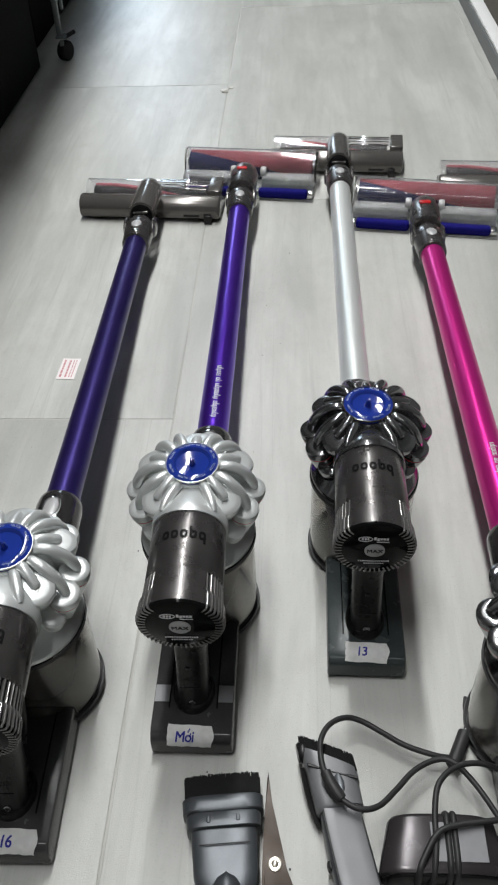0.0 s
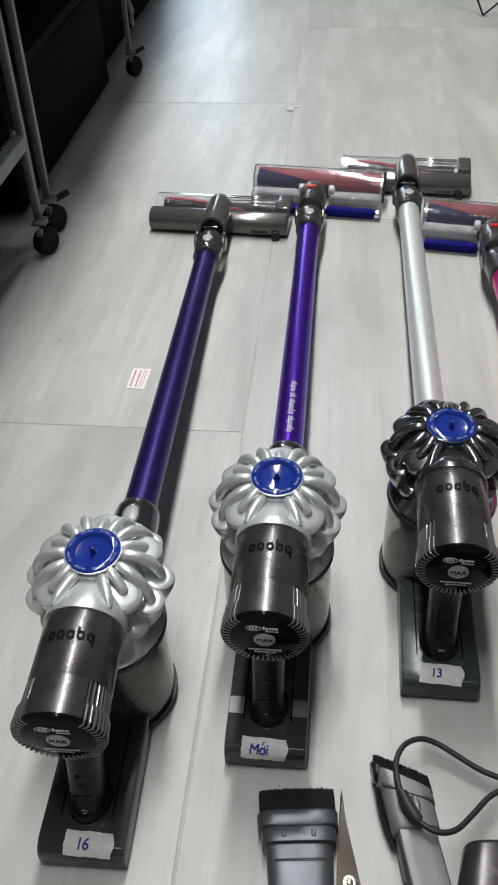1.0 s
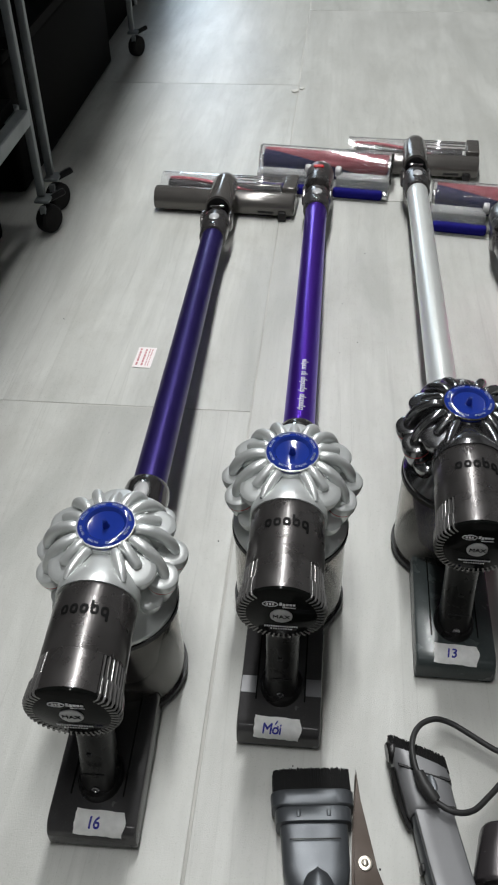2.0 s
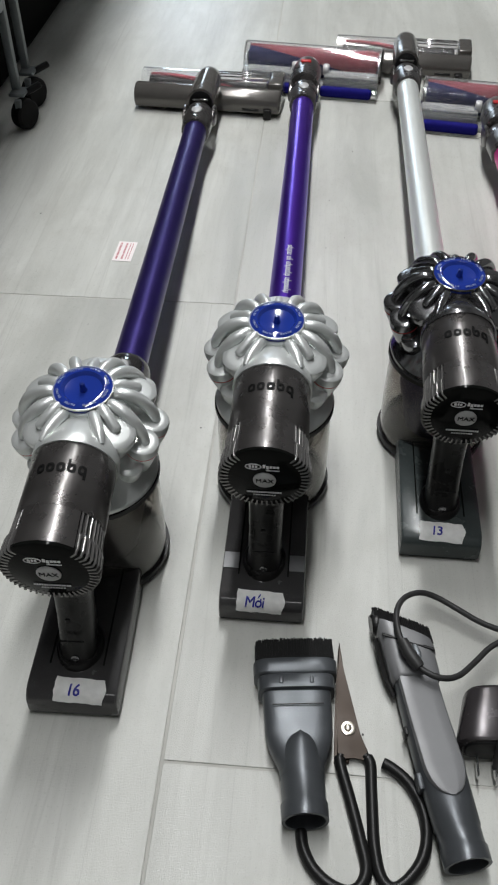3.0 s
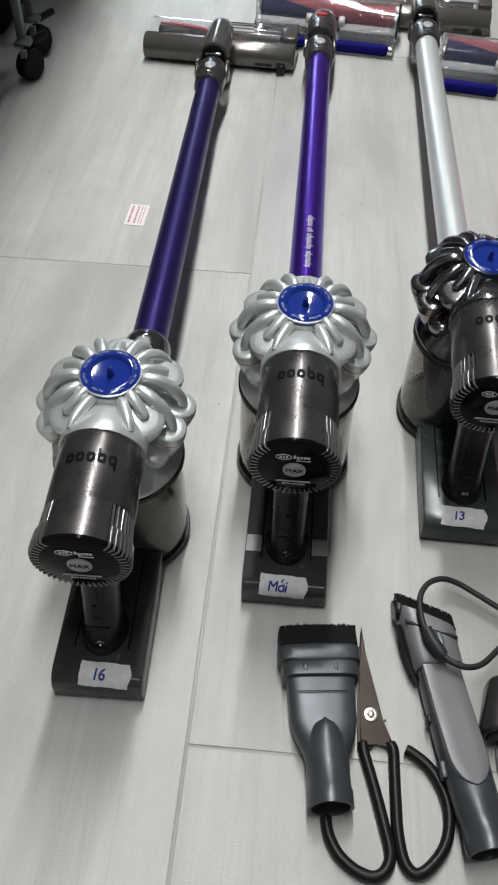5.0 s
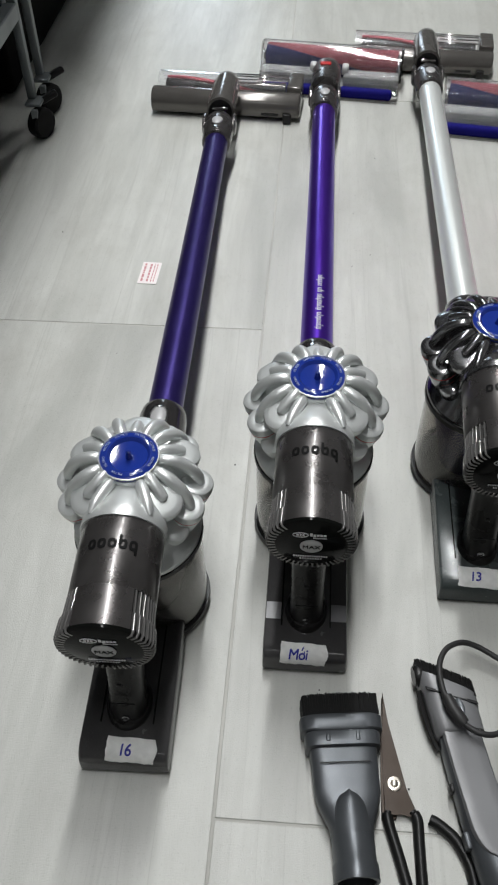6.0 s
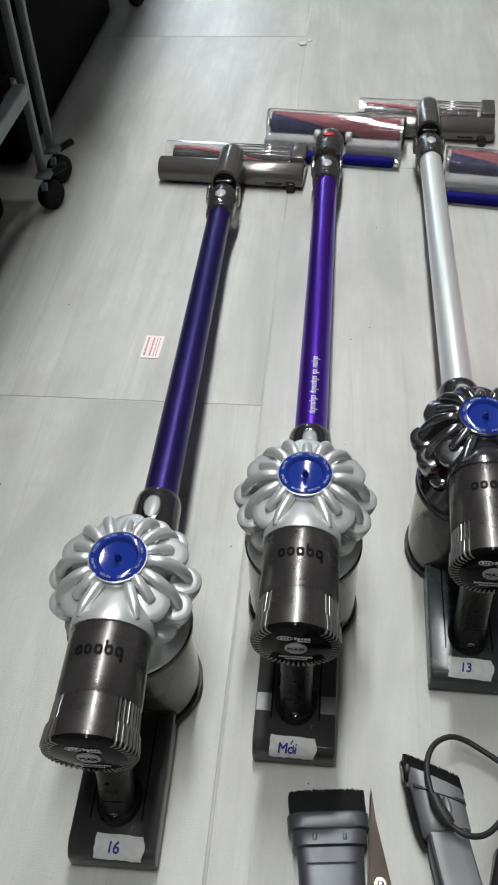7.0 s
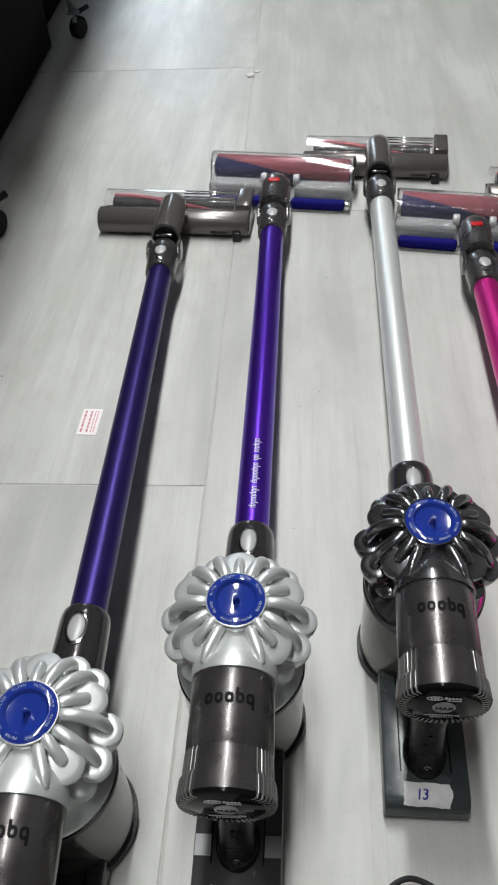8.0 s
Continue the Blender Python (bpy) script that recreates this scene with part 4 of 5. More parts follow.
def soft_roller_head(parent, m):
    """A clear soft-roller head: covered roller at the back, milky housing, blue felt strip in front."""
    h = part("floor_head", box(bm_new(), -0.121, 0.121, 0.012, 0.078, 0.004, 0.012, 0.002, 2), HOUSING, parent, "clear head with a blue and red soft roller", m=m)
    tube = bm_new()
    rings = []
    for x in (-0.121, 0.121):
        o = [Vector((x, 0.074 + 0.0290 * math.cos(radians(200 - 250 * k / 20)), 0.0330 + 0.0290 * math.sin(radians(200 - 250 * k / 20)))) for k in range(21)]
        i_ = [Vector((x, 0.074 + 0.0277 * math.cos(radians(200 - 250 * k / 20)), 0.0330 + 0.0277 * math.sin(radians(200 - 250 * k / 20)))) for k in range(21)]
        rings.append(o + i_[::-1])
    loft(tube, rings)
    part("clear_cover", tube, COVER, h, "clear curved roller cover", m=m).visible_shadow = False
    # the roller: one half-turn of blue felt, one of red, wound slowly round it
    for j, mt in ((0, NAVYFELT), (1, REDFELT)):
        bm = bm_new()
        rows = []
        for k in range(33):
            x = -0.114 + 0.228 * k / 32
            a0 = j * math.pi + 1.75 + 1.9 * k / 32
            rows.append([Vector((x, 0.074 + 0.0245 * math.cos(a0 + math.pi * i / 16), 0.0325 + 0.0245 * math.sin(a0 + math.pi * i / 16))) for i in range(17)])
        loft(bm, rows, closed=False, cap=False)
        ext = bmesh.ops.solidify(bm, geom=bm.faces[:], thickness=0.003)
        part("roller_felt", bm, mt, h, "soft blue felt half" if j == 0 else "soft red felt half", m=m)
    for x in (-0.1215, 0.1215):
        cap_ = bm_new()
        lathe(cap_, [(0.001, -0.0022), (0.0277, -0.0022), (0.0290, 0), (0.0277, 0.0022), (0.001, 0.0022)], 32)
        part("end_ring", cap_, CLEAR, h, m=m @ pose(x, 0.074, 0.0330, 0, 90, 0))
        part("end_hub", lathe(bm_new(), [(0.001, -0.003), (0.012, -0.003), (0.0125, 0.0), (0.012, 0.003), (0.001, 0.003)], 24), CHROME, h, m=m @ pose(x * 0.955, 0.074, 0.0330, 0, 90, 0))
    for x0, x1 in ((-0.120, -0.026), (0.026, 0.120)):
        bm = bm_new()
        box(bm, x0, x1, 0.0175, 0.0465, 0.0125, 0.0335, 0.003, 2)
        part("housing", bm, HOUSING, h, "dusty clear housing", m=m)
        part("housing_inner", box(bm_new(), x0 + 0.010, x1 - 0.008, 0.0215, 0.0425, 0.0336, 0.0344, 0.0004, 1), HOUSING, h, "pale inner panel", m=m)
    for s_ in (-1, 1):
        part("front_felt", box(bm_new(), min(s_ * 0.022, s_ * 0.112), max(s_ * 0.022, s_ * 0.112), 0.0005, 0.0165, 0.003, 0.0195, 0.0055, 3), BLUEFELT, h, "blue felt strip", m=m)
        part("felt_cap", lathe(bm_new(), [(0.001, -0.004), (0.0075, -0.004), (0.008, 0.0), (0.0075, 0.004), (0.001, 0.004)], 20), CHROME, h, m=m @ pose(s_ * 0.1165, 0.0085, 0.011, 0, 90, 0))
        part("side_knob", lathe(bm_new(), [(0.001, -0.005), (0.0085, -0.005), (0.0095, -0.002), (0.0095, 0.002), (0.0085, 0.005), (0.001, 0.005)], 24), BUTTON, h, m=m @ pose(s_ * 0.0275, 0.040, 0.036, 0, 90, 0))
    part("lip", box(bm_new(), -0.123, 0.123, -0.001, 0.0005, 0.001, 0.0035, 0.0002, 1), CLEAR, h, m=m)
    return h


def make_vacuum(x, y, yaw, label, cyc, wand_mat, dock_mat, head, head_at, head_yaw, text="", side_tapes=(), bars=(), shroud=SHROUD, tape_x=0.0, tape_u=0.034):
    base = pose(x, y, 0, 0, 0, yaw)
    v = empty("cordless_vacuum", base, label, "vacuum cleaner", "cordless vacuums in a row")
    make_dock(v, dock_mat, text, side_tapes, tape_x, tape_u)
    make_handle(v)
    make_motor(v)
    make_cyclones(v, cyc)
    make_bin(v, shroud, cyc)
    make_cuff(v)
    make_wand(v, wand_mat, bars)
    red = head is soft_roller_head
    make_elbow(v, head_yaw - yaw, red)
    m = base.inverted() @ pose(head_at[0], head_at[1], 0, 0, 0, head_yaw)
    head(v, m)
    return v


make_vacuum(-0.1050, -0.0975, 1.15, "cordless vacuum, silver cyclones, worn indigo wand, grey head, on tiles", SILVER, INDIGO, DOCK,
            motor_head, (-0.130, 0.992), -4.0, "16", tape_x=0.006, tape_u=0.037)
make_vacuum(0.0365, 0.001, 0.1, "cordless vacuum, silver cyclones, bright purple wand, clear head, on tiles", SILVER, PURPLE, DOCK,
            soft_roller_head, (0.037, 1.074), -7.0, "M\u1edbi", (-0.0285, 0.0285), (0.024, 0.010, 0.030, 0.030), tape_x=-0.001, tape_u=0.0415)
make_vacuum(0.195, 0.082, -0.5, "cordless vacuum, dark nickel cyclones, silver wand, grey head, on tiles", NICKEL, ALU, DOCK_SLATE,
            motor_head, (0.202, 1.166), -4.5, "13", shroud=SHROUD_BLUE)
make_vacuum(0.334, -0.135, 0.0, "cordless vacuum, dark nickel cyclones, fuchsia wand, clear head, on tiles", NICKEL, PINK, DOCK,
            soft_roller_head, (0.340, 0.936), -9.0, "", (), (0.024, 0.010, 0.030, 0.030), shroud=SHROUD_BLUE)
spare = empty("vacuum_floor_head", pose(0.505, 1.045, 0, 0, 0, -4), "grey brush head with clear cover resting on tiles", "vacuum head")
motor_head(spare, Matrix.Identity(4))


# ---- the loose tools ----
def bristles(bm, x0, x1, y0, y1, z0, z1, nx, nz, length, rnd, splay=0.25):
    for i in range(nx):
        for j in range(nz):
            fx, fz = (i + 0.5) / nx, (j + 0.5) / nz
            x, z = x0 + (x1 - x0) * fx, z0 + (z1 - z0) * fz
            y = y0 + (y1 - y0) * fx
            l_ = length * (0.95 + 0.05 * rnd.random()) * (1 - 0.10 * abs(2 * fx - 1) ** 4)
            dx = (fx - 0.5) * splay * l_ + rnd.uniform(-0.05, 0.05) * l_
            dz = (fz - 0.5) * splay * l_ + rnd.uniform(-0.06, 0.06) * l_
            r = 0.0011
            a = [bm.verts.new((x + r * math.cos(t), y, z + r * math.sin(t))) for t in (0, 2.1, 4.2)]
            b = [bm.verts.new((x + dx + 0.6 * r * math.cos(t), y + l_, z + dz + 0.6 * r * math.sin(t))) for t in (0, 2.1, 4.2)]
            for k in range(3):
                q = (k + 1) % 3
                bm.faces.new((a[k], a[q], b[q], b[k]))
            bm.faces.new(b)
    return bm


def dusting_brush():
    """Wide brush tool; its open round end lies at y = 0 and the bristles point along y."""
    t = empty("dusting_brush_tool", pose(0.0812, -0.1710, 0, 0, 0, 6.2) @ Matrix.Diagonal((1, 1.045, 1, 1)), "slate grey dusting brush attachment with black bristles on tiles", "brush tool")
    rings = []
    for y, w, h, n, z in ((0.0, 0.0340, 0.0340, 2.0, 0.0172), (0.011, 0.0345, 0.0345, 2.0, 0.0172), (0.0125, 0.0325, 0.0325, 2.0, 0.0170), (0.030, 0.0325, 0.0325, 2.0, 0.0170),
                          (0.038, 0.0345, 0.0300, 2.2, 0.0160), (0.044, 0.0400, 0.0260, 2.8, 0.0145), (0.054, 0.0480, 0.0230, 3.6, 0.0135), (0.062, 0.0515, 0.0225, 4.4, 0.0132), (0.098, 0.0545, 0.0235, 4.8, 0.0136)):
        rings.append(super_ring(y, w, h, n, z, 44))
    inner = [super_ring(0.0, 0.0290, 0.0290, 2.0, 0.0172, 44), super_ring(0.030, 0.0280, 0.0280, 2.0, 0.0172, 44)]
    bm = loft(bm_new(), [inner[1], inner[0]] + rings)
    b = part("body", bm, TOOLGREY, t, angle=50)
    # domed spine where the round pipe runs into the flat body
    sp = []
    for k in range(9):
        y = 0.030 + 0.032 * k / 8
        q = math.sqrt(max(0.0, 1 - (k / 8) ** 2.6))
        sp.append(super_ring(y, 0.001 + 0.0325 * q, 0.0335 * (0.62 + 0.38 * q), 2.0, 0.0165, 28))
    part("spine", loft(bm_new(), sp), TOOLGREY, b)
    part("crease", box(bm_new(), -0.020, 0.020, 0.0815, 0.0825, 0.0262, 0.0268, 0.0002, 1), BLACK, b)
    part("collar", loft(bm_new(), [super_ring(y, w, h, 4.5, 0.0145, 44) for y, w, h in ((0.094, 0.054, 0.0250), (0.095, 0.0605, 0.0285), (0.105, 0.0615, 0.0290), (0.1065, 0.0590, 0.0270))]), TOOLGREY, t)
    part("collar", loft(bm_new(), [super_ring(y, w, h, 4.5, 0.0148, 44) for y, w, h in ((0.1067, 0.060, 0.0270), (0.108, 0.0665, 0.0290), (0.118, 0.0675, 0.0295), (0.1195, 0.0650, 0.0275))]), TOOLGREY, t)
    for x in (-0.012, 0.012):
        part("clip", box(bm_new(), x - 0.0018, x + 0.0018, 0.0975, 0.1035, 0.0268, 0.0296, 0.0010, 2), TOOLGREY, t)
    rnd = random.Random(4)
    tuft = box(bm_new(), -0.0305, 0.0305, 0.117, 0.133, 0.004, 0.025, 0.003, 1)
    bristles(tuft, -0.0310, 0.0310, 0.119, 0.119, 0.003, 0.027, 70, 16, 0.0185, rnd, 0.06)
    tu = part("bristles", tuft, BRISTLE, t, "dense black bristles", smooth=False)
    return t


def combination_tool():
    """Long crevice tool with a slid-back brush; its open round end lies at y = 0."""
    t = empty("combination_tool", pose(0.1935, -0.1915, 0, 0, 0, 11.7) @ Matrix.Diagonal((1, 1.075, 1, 1)), "slate grey crevice tool with a sliding brush, lying on tiles", "crevice tool")
    rings = []
    for y, w, h, n, z in ((0.0, 0.0335, 0.0335, 2.0, 0.0170), (0.010, 0.0340, 0.0340, 2.0, 0.0170), (0.0115, 0.0320, 0.0320, 2.0, 0.0168), (0.022, 0.0320, 0.0320, 2.0, 0.0168), (0.0235, 0.0335, 0.0330, 2.0, 0.0168),
                          (0.045, 0.0345, 0.0320, 2.2, 0.0163), (0.070, 0.0355, 0.0290, 2.6, 0.0150), (0.095, 0.0350, 0.0265, 3.0, 0.0140), (0.150, 0.0340, 0.0245, 3.2, 0.0130), (0.172, 0.0340, 0.0240, 3.2, 0.0130)):
        rings.append(super_ring(y, w, h, n, z, 40))
    inner = [super_ring(0.030, 0.0270, 0.0270, 2.0, 0.0170, 40), super_ring(0.0, 0.0285, 0.0285, 2.0, 0.0170, 40)]
    b = part("body", loft(bm_new(), inner + rings), TOOLGREY, t, angle=50)
    # paler sliding tongue along the top, with a rounded end
    tg = []
    for k in range(20):
        q = k / 19
        y = 0.040 + 0.100 * q ** 1.5
        wid = 0.0300 * min(1.0, math.sqrt(max(0.01, 1 - (1 - min(1, (y - 0.040) / 0.024)) ** 2)))
        z = 0.0340 - 0.0064 * min(1.0, (y - 0.040) / 0.06)
        tg.append([Vector((wid / 2 * fx, y, z - drop)) for fx, drop in ((-1, 0.0016), (-0.94, 0.0004), (-0.8, 0), (-0.4, 0), (0, 0), (0.4, 0), (0.8, 0), (0.94, 0.0004), (1, 0.0016), (1, 0.010), (-1, 0.010))])
    part("tongue", loft(bm_new(), tg), SLIDEGREY, b, "paler grey sliding tongue")
    part("latch", box(bm_new(), -0.0205, -0.0150, 0.050, 0.062, 0.010, 0.022, 0.002, 2), TOOLGREY, b)
    part("hinge_pin", box(bm_new(), -0.0200, -0.0145, 0.090, 0.097, 0.008, 0.019, 0.002, 2), BLACK, b)
    # sliding brush carriage, cut on a slant
    rg = []
    for y, w, h, z, sl in ((0.130, 0.036, 0.0270, 0.0140, 0.0), (0.1315, 0.0395, 0.0295, 0.0148, -0.002), (0.144, 0.0405, 0.0295, 0.0148, -0.005), (0.157, 0.0415, 0.0285, 0.0148, -0.009), (0.1585, 0.0430, 0.0295, 0.0150, -0.010), (0.171, 0.0440, 0.0285, 0.0148, -0.013)):
        ring = super_ring(y, w, h, 4.0, z, 40)
        rg.append([Vector((p.x, p.y + sl * p.x / 0.022, p.z)) for p in ring])
    c = part("brush_carriage", loft(bm_new(), rg), SLIDEGREY, t, "pale grey brush carriage", angle=50)
    part("thumb_grip", lathe(bm_new(), [(0.0052, 0), (0.0050, 0.001), (0.0038, 0.0004), (0.001, 0.0002)], 24), TOOLGREY, c, m=pose(0.003, 0.147, 0.0300) @ Matrix.Diagonal((0.8, 1.5, 1, 1)))
    bar = box(bm_new(), -0.0195, 0.0195, -0.0014, 0.0014, 0.0282, 0.0294, 0.0004, 1)
    part("seam", bent(bar, lambda co: (co.x, co.y + 0.158 - 0.010 * co.x / 0.022, co.z)), BLACK, c)
    cl = sweep(bm_new(), catmull([(-0.0175, 0.125, 0.008), (-0.0205, 0.134, 0.011), (-0.0220, 0.146, 0.013), (-0.0225, 0.158, 0.014), (-0.0225, 0.170, 0.016)]), 0.0026, 8)
    part("side_arm", cl, IRON_DARK, c)
    en = lathe(bm_new(), [(0.001, -0.005), (0.0075, -0.005), (0.0090, -0.0025), (0.0090, 0.0025), (0.0075, 0.005), (0.001, 0.005)], 20)
    part("pivot", en, IRON_DARK, c, m=pose(-0.0195, 0.182, 0.018, 0, 90, 0))
    rnd = random.Random(9)
    br = bristles(bm_new(), -0.0205, 0.0205, 0.180, 0.156, 0.004, 0.026, 60, 14, 0.0150, rnd, 0.08)
    part("bristles", br, BRISTLE, c, "black bristles", smooth=False)
    return t


def scissors():
    s_ = empty("scissors", pose(0.112, -0.093, 0), "old steel scissors with black vinyl-dipped wire handles", "scissors")
    O = Vector((0.112, -0.093))

    def flat(outline, z0, z1):
        bm = bm_new()
        top = [bm.verts.new((x - O.x, y - O.y, z1)) for x, y in outline]
        bot = [bm.verts.new((x - O.x, y - O.y, z0)) for x, y in outline]
        bm.faces.new(top)
        bm.faces.new(bot[::-1])
        k = len(outline)
        for i in range(k):
            j = (i + 1) % k
            bm.faces.new((bot[i], bot[j], top[j], top[i]))
        bmesh.ops.bevel(bm, geom=[e for e in bm.edges if all(v.co.z > z1 - 1e-6 for v in e.verts)], offset=0.0006, segments=1, affect="EDGES")
        return bm
    part("blade", flat([(0.1045, -0.015), (0.1085, -0.042), (0.1165, -0.075), (0.1215, -0.096), (0.1285, -0.113), (0.1250, -0.118), (0.1165, -0.1155), (0.1040, -0.1185), (0.1035, -0.095), (0.1030, -0.060)], 0.0035, 0.0062), STEEL, s_, "worn brownish steel blade", smooth=False)
    part("blade", flat([(0.1040, -0.018), (0.1065, -0.045), (0.1125, -0.080), (0.1160, -0.100), (0.1130, -0.119), (0.1015, -0.120), (0.1015, -0.095), (0.1020, -0.060)], 0.0008, 0.0034), STEEL, s_, "worn brownish steel blade", smooth=False)
    part("rivet", lathe(bm_new(), [(0.0058, 0), (0.0056, 0.0012), (0.0040, 0.0016), (0.0028, 0.0014), (0.0026, 0.0028), (0.0012, 0.0034), (0.0002, 0.0034)], 24), BRASS, s_, "bright rivet", m=pose(0, 0, 0.0062))
    left = [(0.1065, -0.114), (0.1065, -0.122), (0.1140, -0.148), (0.1210, -0.175), (0.1250, -0.194), (0.1210, -0.206), (0.1120, -0.2105), (0.0990, -0.2065), (0.0875, -0.197), (0.0805, -0.184), (0.0785, -0.172)]
    right = [(0.1250, -0.113), (0.1290, -0.119), (0.1295, -0.135), (0.1300, -0.157), (0.1310, -0.180), (0.1350, -0.199), (0.1430, -0.206), (0.1530, -0.2005), (0.1640, -0.186), (0.1685, -0.168), (0.1665, -0.150), (0.1575, -0.132), (0.1455, -0.1215), (0.1385, -0.1180)]
    for pts, z in ((left, 0.0046), (right, 0.0050)):
        path = catmull([(x - O.x, y - O.y, z) for x, y in pts], 6)
        part("handle", sweep(bm_new(), path, [0.0030] * 3 + [0.0044] * (len(path) - 4) + [0.0038], 14), VINYL, s_, "black vinyl-dipped wire handle")


def charger():
    """Mains adapter with two pins, its cable wound over it and out to a small plug."""
    c = empty("charger", pose(0.240, -0.082, 0), "black mains charger with looped cable and pins, on tiles", "charger")
    rings = []
    for y, k, w in ((-0.025, 0.93, 0.104), (-0.0235, 0.98, 0.104), (-0.020, 1.0, 0.1025), (0.017, 1.0, 0.085), (0.0195, 0.97, 0.083), (0.0205, 0.91, 0.081)):
        rings.append(super_ring(y, w * k, 0.036 * k, 3.6, 0.0182, 48, 0.004))
    a = part("adapter", loft(bm_new(), rings), ADAPTER, c, "dark rounded adapter body")
    part("front_plate", loft(bm_new(), [super_ring(y, w, h, 3.4, 0.0182, 36, 0.004) for y, w, h in ((-0.0251, 0.092, 0.029), (-0.0262, 0.091, 0.028), (-0.0268, 0.089, 0.026))]), BLACK, a)
    # Grey patch made wide to paint the pale reflection on the adapter's top.
    part("label_sheen", box(bm_new(), -0.006, 0.036, -0.017, 0.013, 0.0360, 0.0368, 0.0003, 1), GREYTAPE, a, "grey label patch widened for the pale reflection on top")
    for x in (-0.032, -0.019):
        part("pin", box(bm_new(), x - 0.0007, x + 0.0007, -0.044, -0.026, 0.008, 0.0145, 0.0004, 1), CHROME, a, "bright flat pin")
    O = Vector((0.240, -0.082, 0))

    def lead(pts, r=0.0025, name="cable"):
        part(name, sweep(bm_new(), catmull([Vector(p) - O for p in pts], 7), r, 10), CABLE, c)
    lead([(0.2665, -0.0005, 0.008), (0.249, -0.0015, 0.014), (0.224, 0.006, 0.016), (0.204, 0.017, 0.018), (0.187, 0.026, 0.020), (0.173, 0.027, 0.024), (0.160, 0.019, 0.029), (0.152, 0.006, 0.034),
          (0.149, -0.009, 0.037), (0.151, -0.027, 0.038), (0.157, -0.041, 0.038), (0.167, -0.054, 0.037), (0.181, -0.060, 0.036), (0.196, -0.055, 0.032), (0.212, -0.038, 0.026), (0.228, -0.020, 0.022),
          (0.247, -0.009, 0.020), (0.262, -0.010, 0.020), (0.276, -0.026, 0.020), (0.288, -0.047, 0.020), (0.297, -0.066, 0.018), (0.302, -0.085, 0.014), (0.304, -0.105, 0.008)])
    lead([(0.232, -0.112, 0.020), (0.234, -0.106, 0.034), (0.237, -0.085, 0.039), (0.239, -0.061, 0.038), (0.245, -0.038, 0.038), (0.261, -0.022, 0.034), (0.281, -0.016, 0.030), (0.300, -0.018, 0.022), (0.320, -0.030, 0.010)])
    lead([(0.221, -0.118, 0.014), (0.222, -0.108, 0.036), (0.227, -0.097, 0.040), (0.239, -0.080, 0.043), (0.256, -0.073, 0.042), (0.279, -0.069, 0.040), (0.298, -0.064, 0.034), (0.316, -0.056, 0.012)])
    for x in (0.246, 0.2515):
        lead([(x, -0.110, 0.006), (x, -0.109, 0.028), (x + 0.0005, -0.100, 0.0370), (x + 0.001, -0.080, 0.0372), (x + 0.0015, -0.063, 0.036), (x + 0.001, -0.060, 0.025), (x, -0.058, 0.006)], 0.0026)
    lead([(0.246, -0.110, 0.006), (0.238, -0.113, 0.008), (0.226, -0.117, 0.006), (0.221, -0.118, 0.014)], 0.0026)
    part("ferrule", sweep(bm_new(), [Vector(p) - O for p in ((0.153, -0.031, 0.0385), (0.157, -0.041, 0.0385), (0.163, -0.050, 0.0380), (0.166, -0.053, 0.0375))], [0.0045, 0.0052, 0.0052, 0.0042], 14), CABLE, c, "thick strain relief")
    pl = part("plug", sweep(bm_new(), [Vector(p) - O for p in ((0.2635, -0.009, 0.0065), (0.2645, -0.007, 0.0068), (0.2790, 0.0240, 0.0072), (0.2795, 0.0250, 0.0072))], [0.0040, 0.0064, 0.0060, 0.0036], 18), CABLE, c, "black barrel plug")
    part("tip", sweep(bm_new(), [Vector(p) - O for p in ((0.2793, 0.0248, 0.0072), (0.2840, 0.0350, 0.0075), (0.2843, 0.0355, 0.0075))], [0.0030, 0.0028, 0.0016], 14), CHROME, pl, "bright metal tip")
    lead([(0.2855, 0.062, 0.003), (0.2830, 0.048, 0.004), (0.2870, 0.033, 0.0035), (0.296, 0.018, 0.003), (0.310, 0.006, 0.003), (0.330, -0.002, 0.003)], 0.0017)
    lead([(0.2835, 0.026, 0.003), (0.292, 0.013, 0.003), (0.306, 0.001, 0.003), (0.330, -0.008, 0.003)], 0.0017)


dusting_brush()
combination_tool()
scissors()
charger()


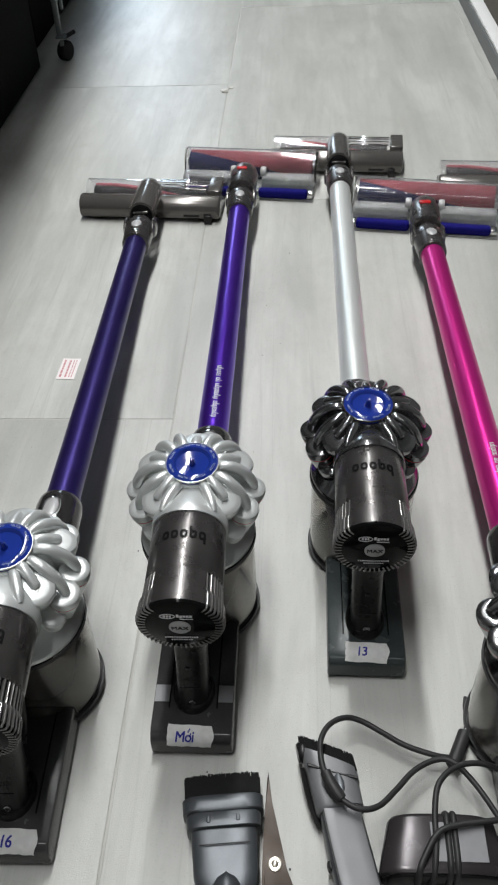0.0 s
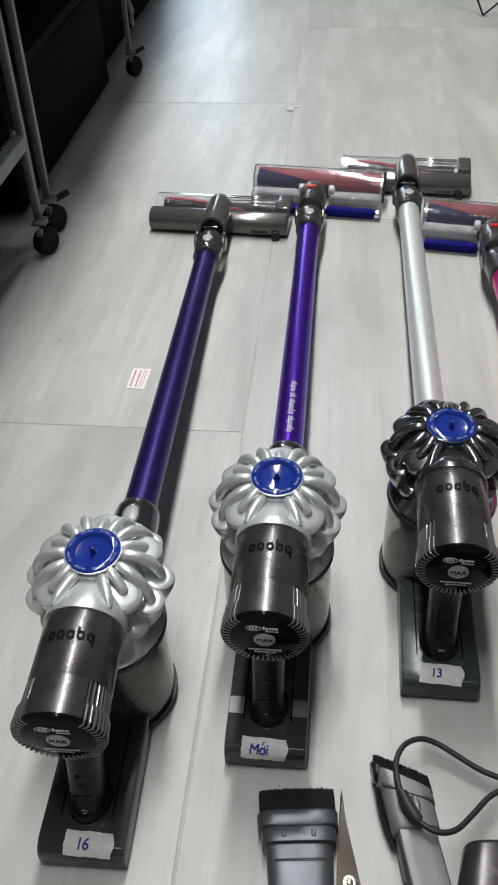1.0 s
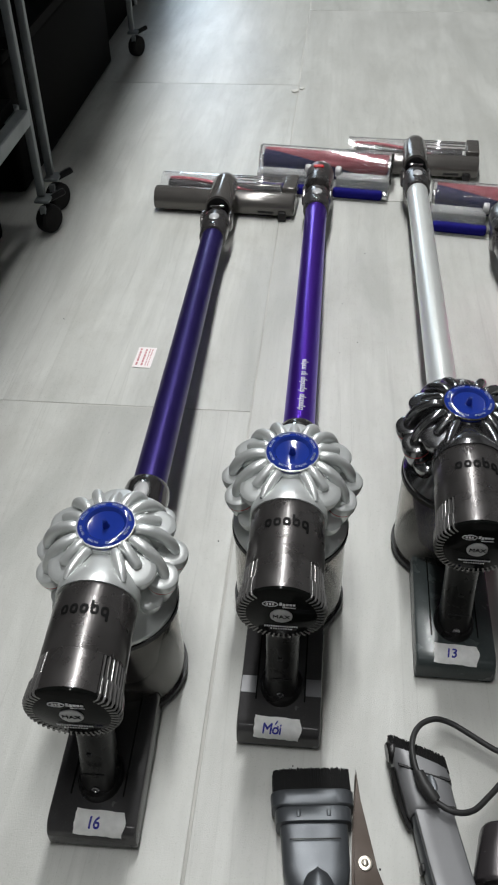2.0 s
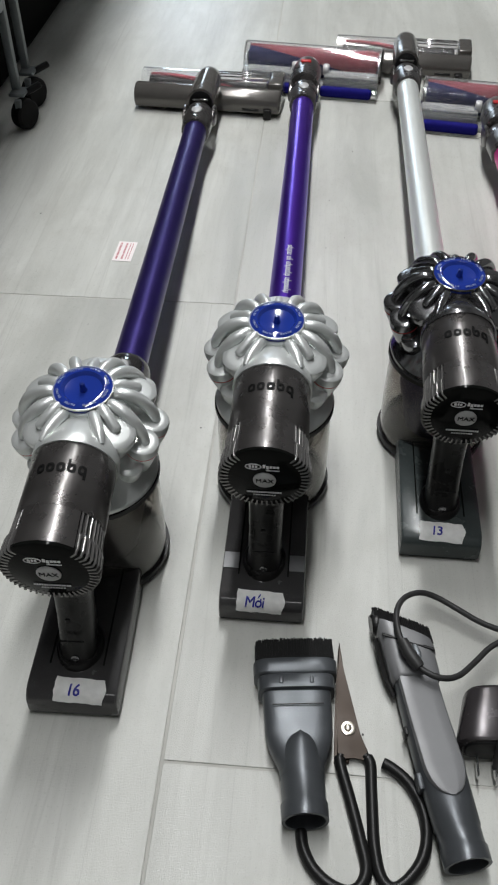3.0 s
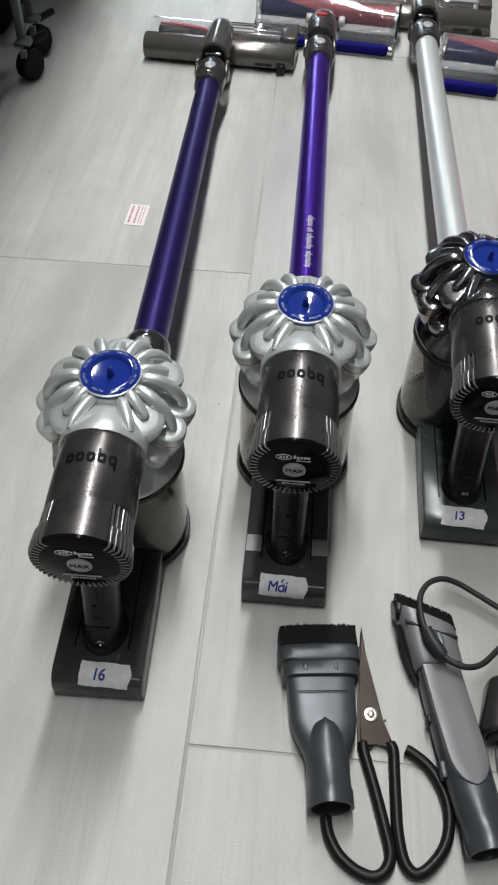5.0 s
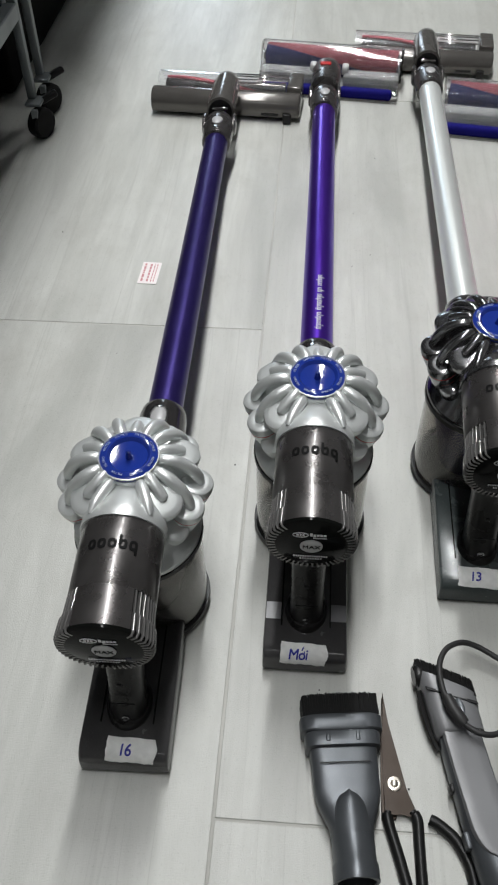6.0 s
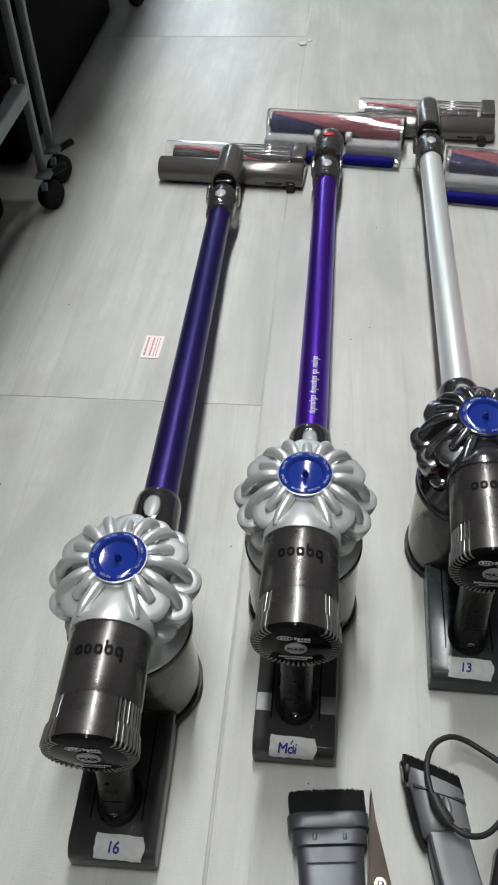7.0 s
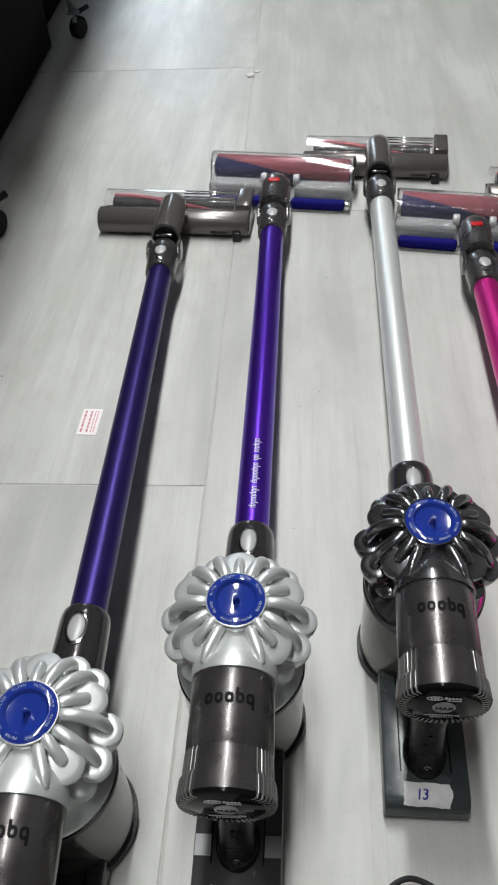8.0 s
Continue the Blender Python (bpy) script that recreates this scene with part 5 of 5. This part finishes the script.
# ---- small things on the floor ----
def sticker():
    s_ = empty("sticker", pose(-0.1895, 0.5670, 0, 0, 0, -2), "small white label with faded red print stuck on the floor", "sticker")
    sh = plate(bm_new(), -0.0128, 0.0128, -0.0235, 0.0235, 0.0003, 3, 5)
    part("paper", sh, PINKPAPER, s_, m=Matrix.Translation((0, 0, 0.0006)), smooth=False)
    pr = bm_new()
    rnd = random.Random(2)
    for x, w in ((-0.008, 0.0028), (-0.0005, 0.0026), (0.0045, 0.0012), (0.008, 0.0012)):
        y = -0.019
        while y < 0.018:
            l_ = rnd.uniform(0.003, 0.007)
            box(pr, x - w / 2, x + w / 2, y, min(0.0195, y + l_), 0.0010, 0.0013)
            y += l_ + 0.0016
    part("print", pr, PINKPRINT, s_, "faded red print", smooth=False)


sticker()


def debris():
    rnd = random.Random(11)
    for x, y, r in ((-0.036, 1.617, 0.011), (-0.022, 1.636, 0.007)):
        bm = bm_new()
        bmesh.ops.create_icosphere(bm, subdivisions=2, radius=r)
        for v in bm.verts:
            v.co *= 0.7 + 0.5 * rnd.random()
            v.co.z = max(0.0, v.co.z * 0.35)
        d = part("paper_scrap", bm, DEBRIS, None, m=Matrix.Translation((x, y, 0.0005)), smooth=False)
        tagged(d, "small crumpled white scrap on the tile joint", "scrap")
    bm = bm_new()
    for _ in range(40):
        x, y = rnd.uniform(-0.55, 0.5), rnd.uniform(-0.35, 2.2)
        r = rnd.uniform(0.0004, 0.0008)
        box(bm, x - r, x + r, y - r, y + r, 0.0, r * 0.8)
    tagged(part("grit", bm, BLACK, None, smooth=False), "dark specks of grit scattered on the tiles", "grit", "", "stuff")


debris()


# ---- floor tiles ----
def tiles():
    shared = {}
    g = 0.0011
    for col in range(-3, 4):
        x0 = -0.030 + 0.6 * col
        x1 = x0 + 0.6
        off = 0.46 if col % 2 else -0.128
        for row in range(-3, 5):
            y0 = off + 1.2 * row
            y1 = y0 + 1.2
            cx0, cx1, cy0, cy1 = max(x0, -1.9), min(x1, 1.8), max(y0, -2.2), min(y1, 4.6)
            if cx1 - cx0 < 0.02 or cy1 - cy0 < 0.02:
                continue
            key = (round(cx1 - cx0, 3), round(cy1 - cy0, 3))
            if key not in shared:
                bm = bm_new()
                w, l_ = cx1 - cx0 - 2 * g, cy1 - cy0 - 2 * g
                box(bm, -w / 2, w / 2, -l_ / 2, l_ / 2, -0.009, 0.0, 0.0007, 2)
                me = bpy.data.meshes.new("tile")
                bm.to_mesh(me)
                bm.free()
                me.materials.append(TILE)
                shared[key] = me
            t = new("tile", shared[key])
            t.parent = floor
            t.location = ((cx0 + cx1) / 2, (cy0 + cy1) / 2, 0.0)


tiles()
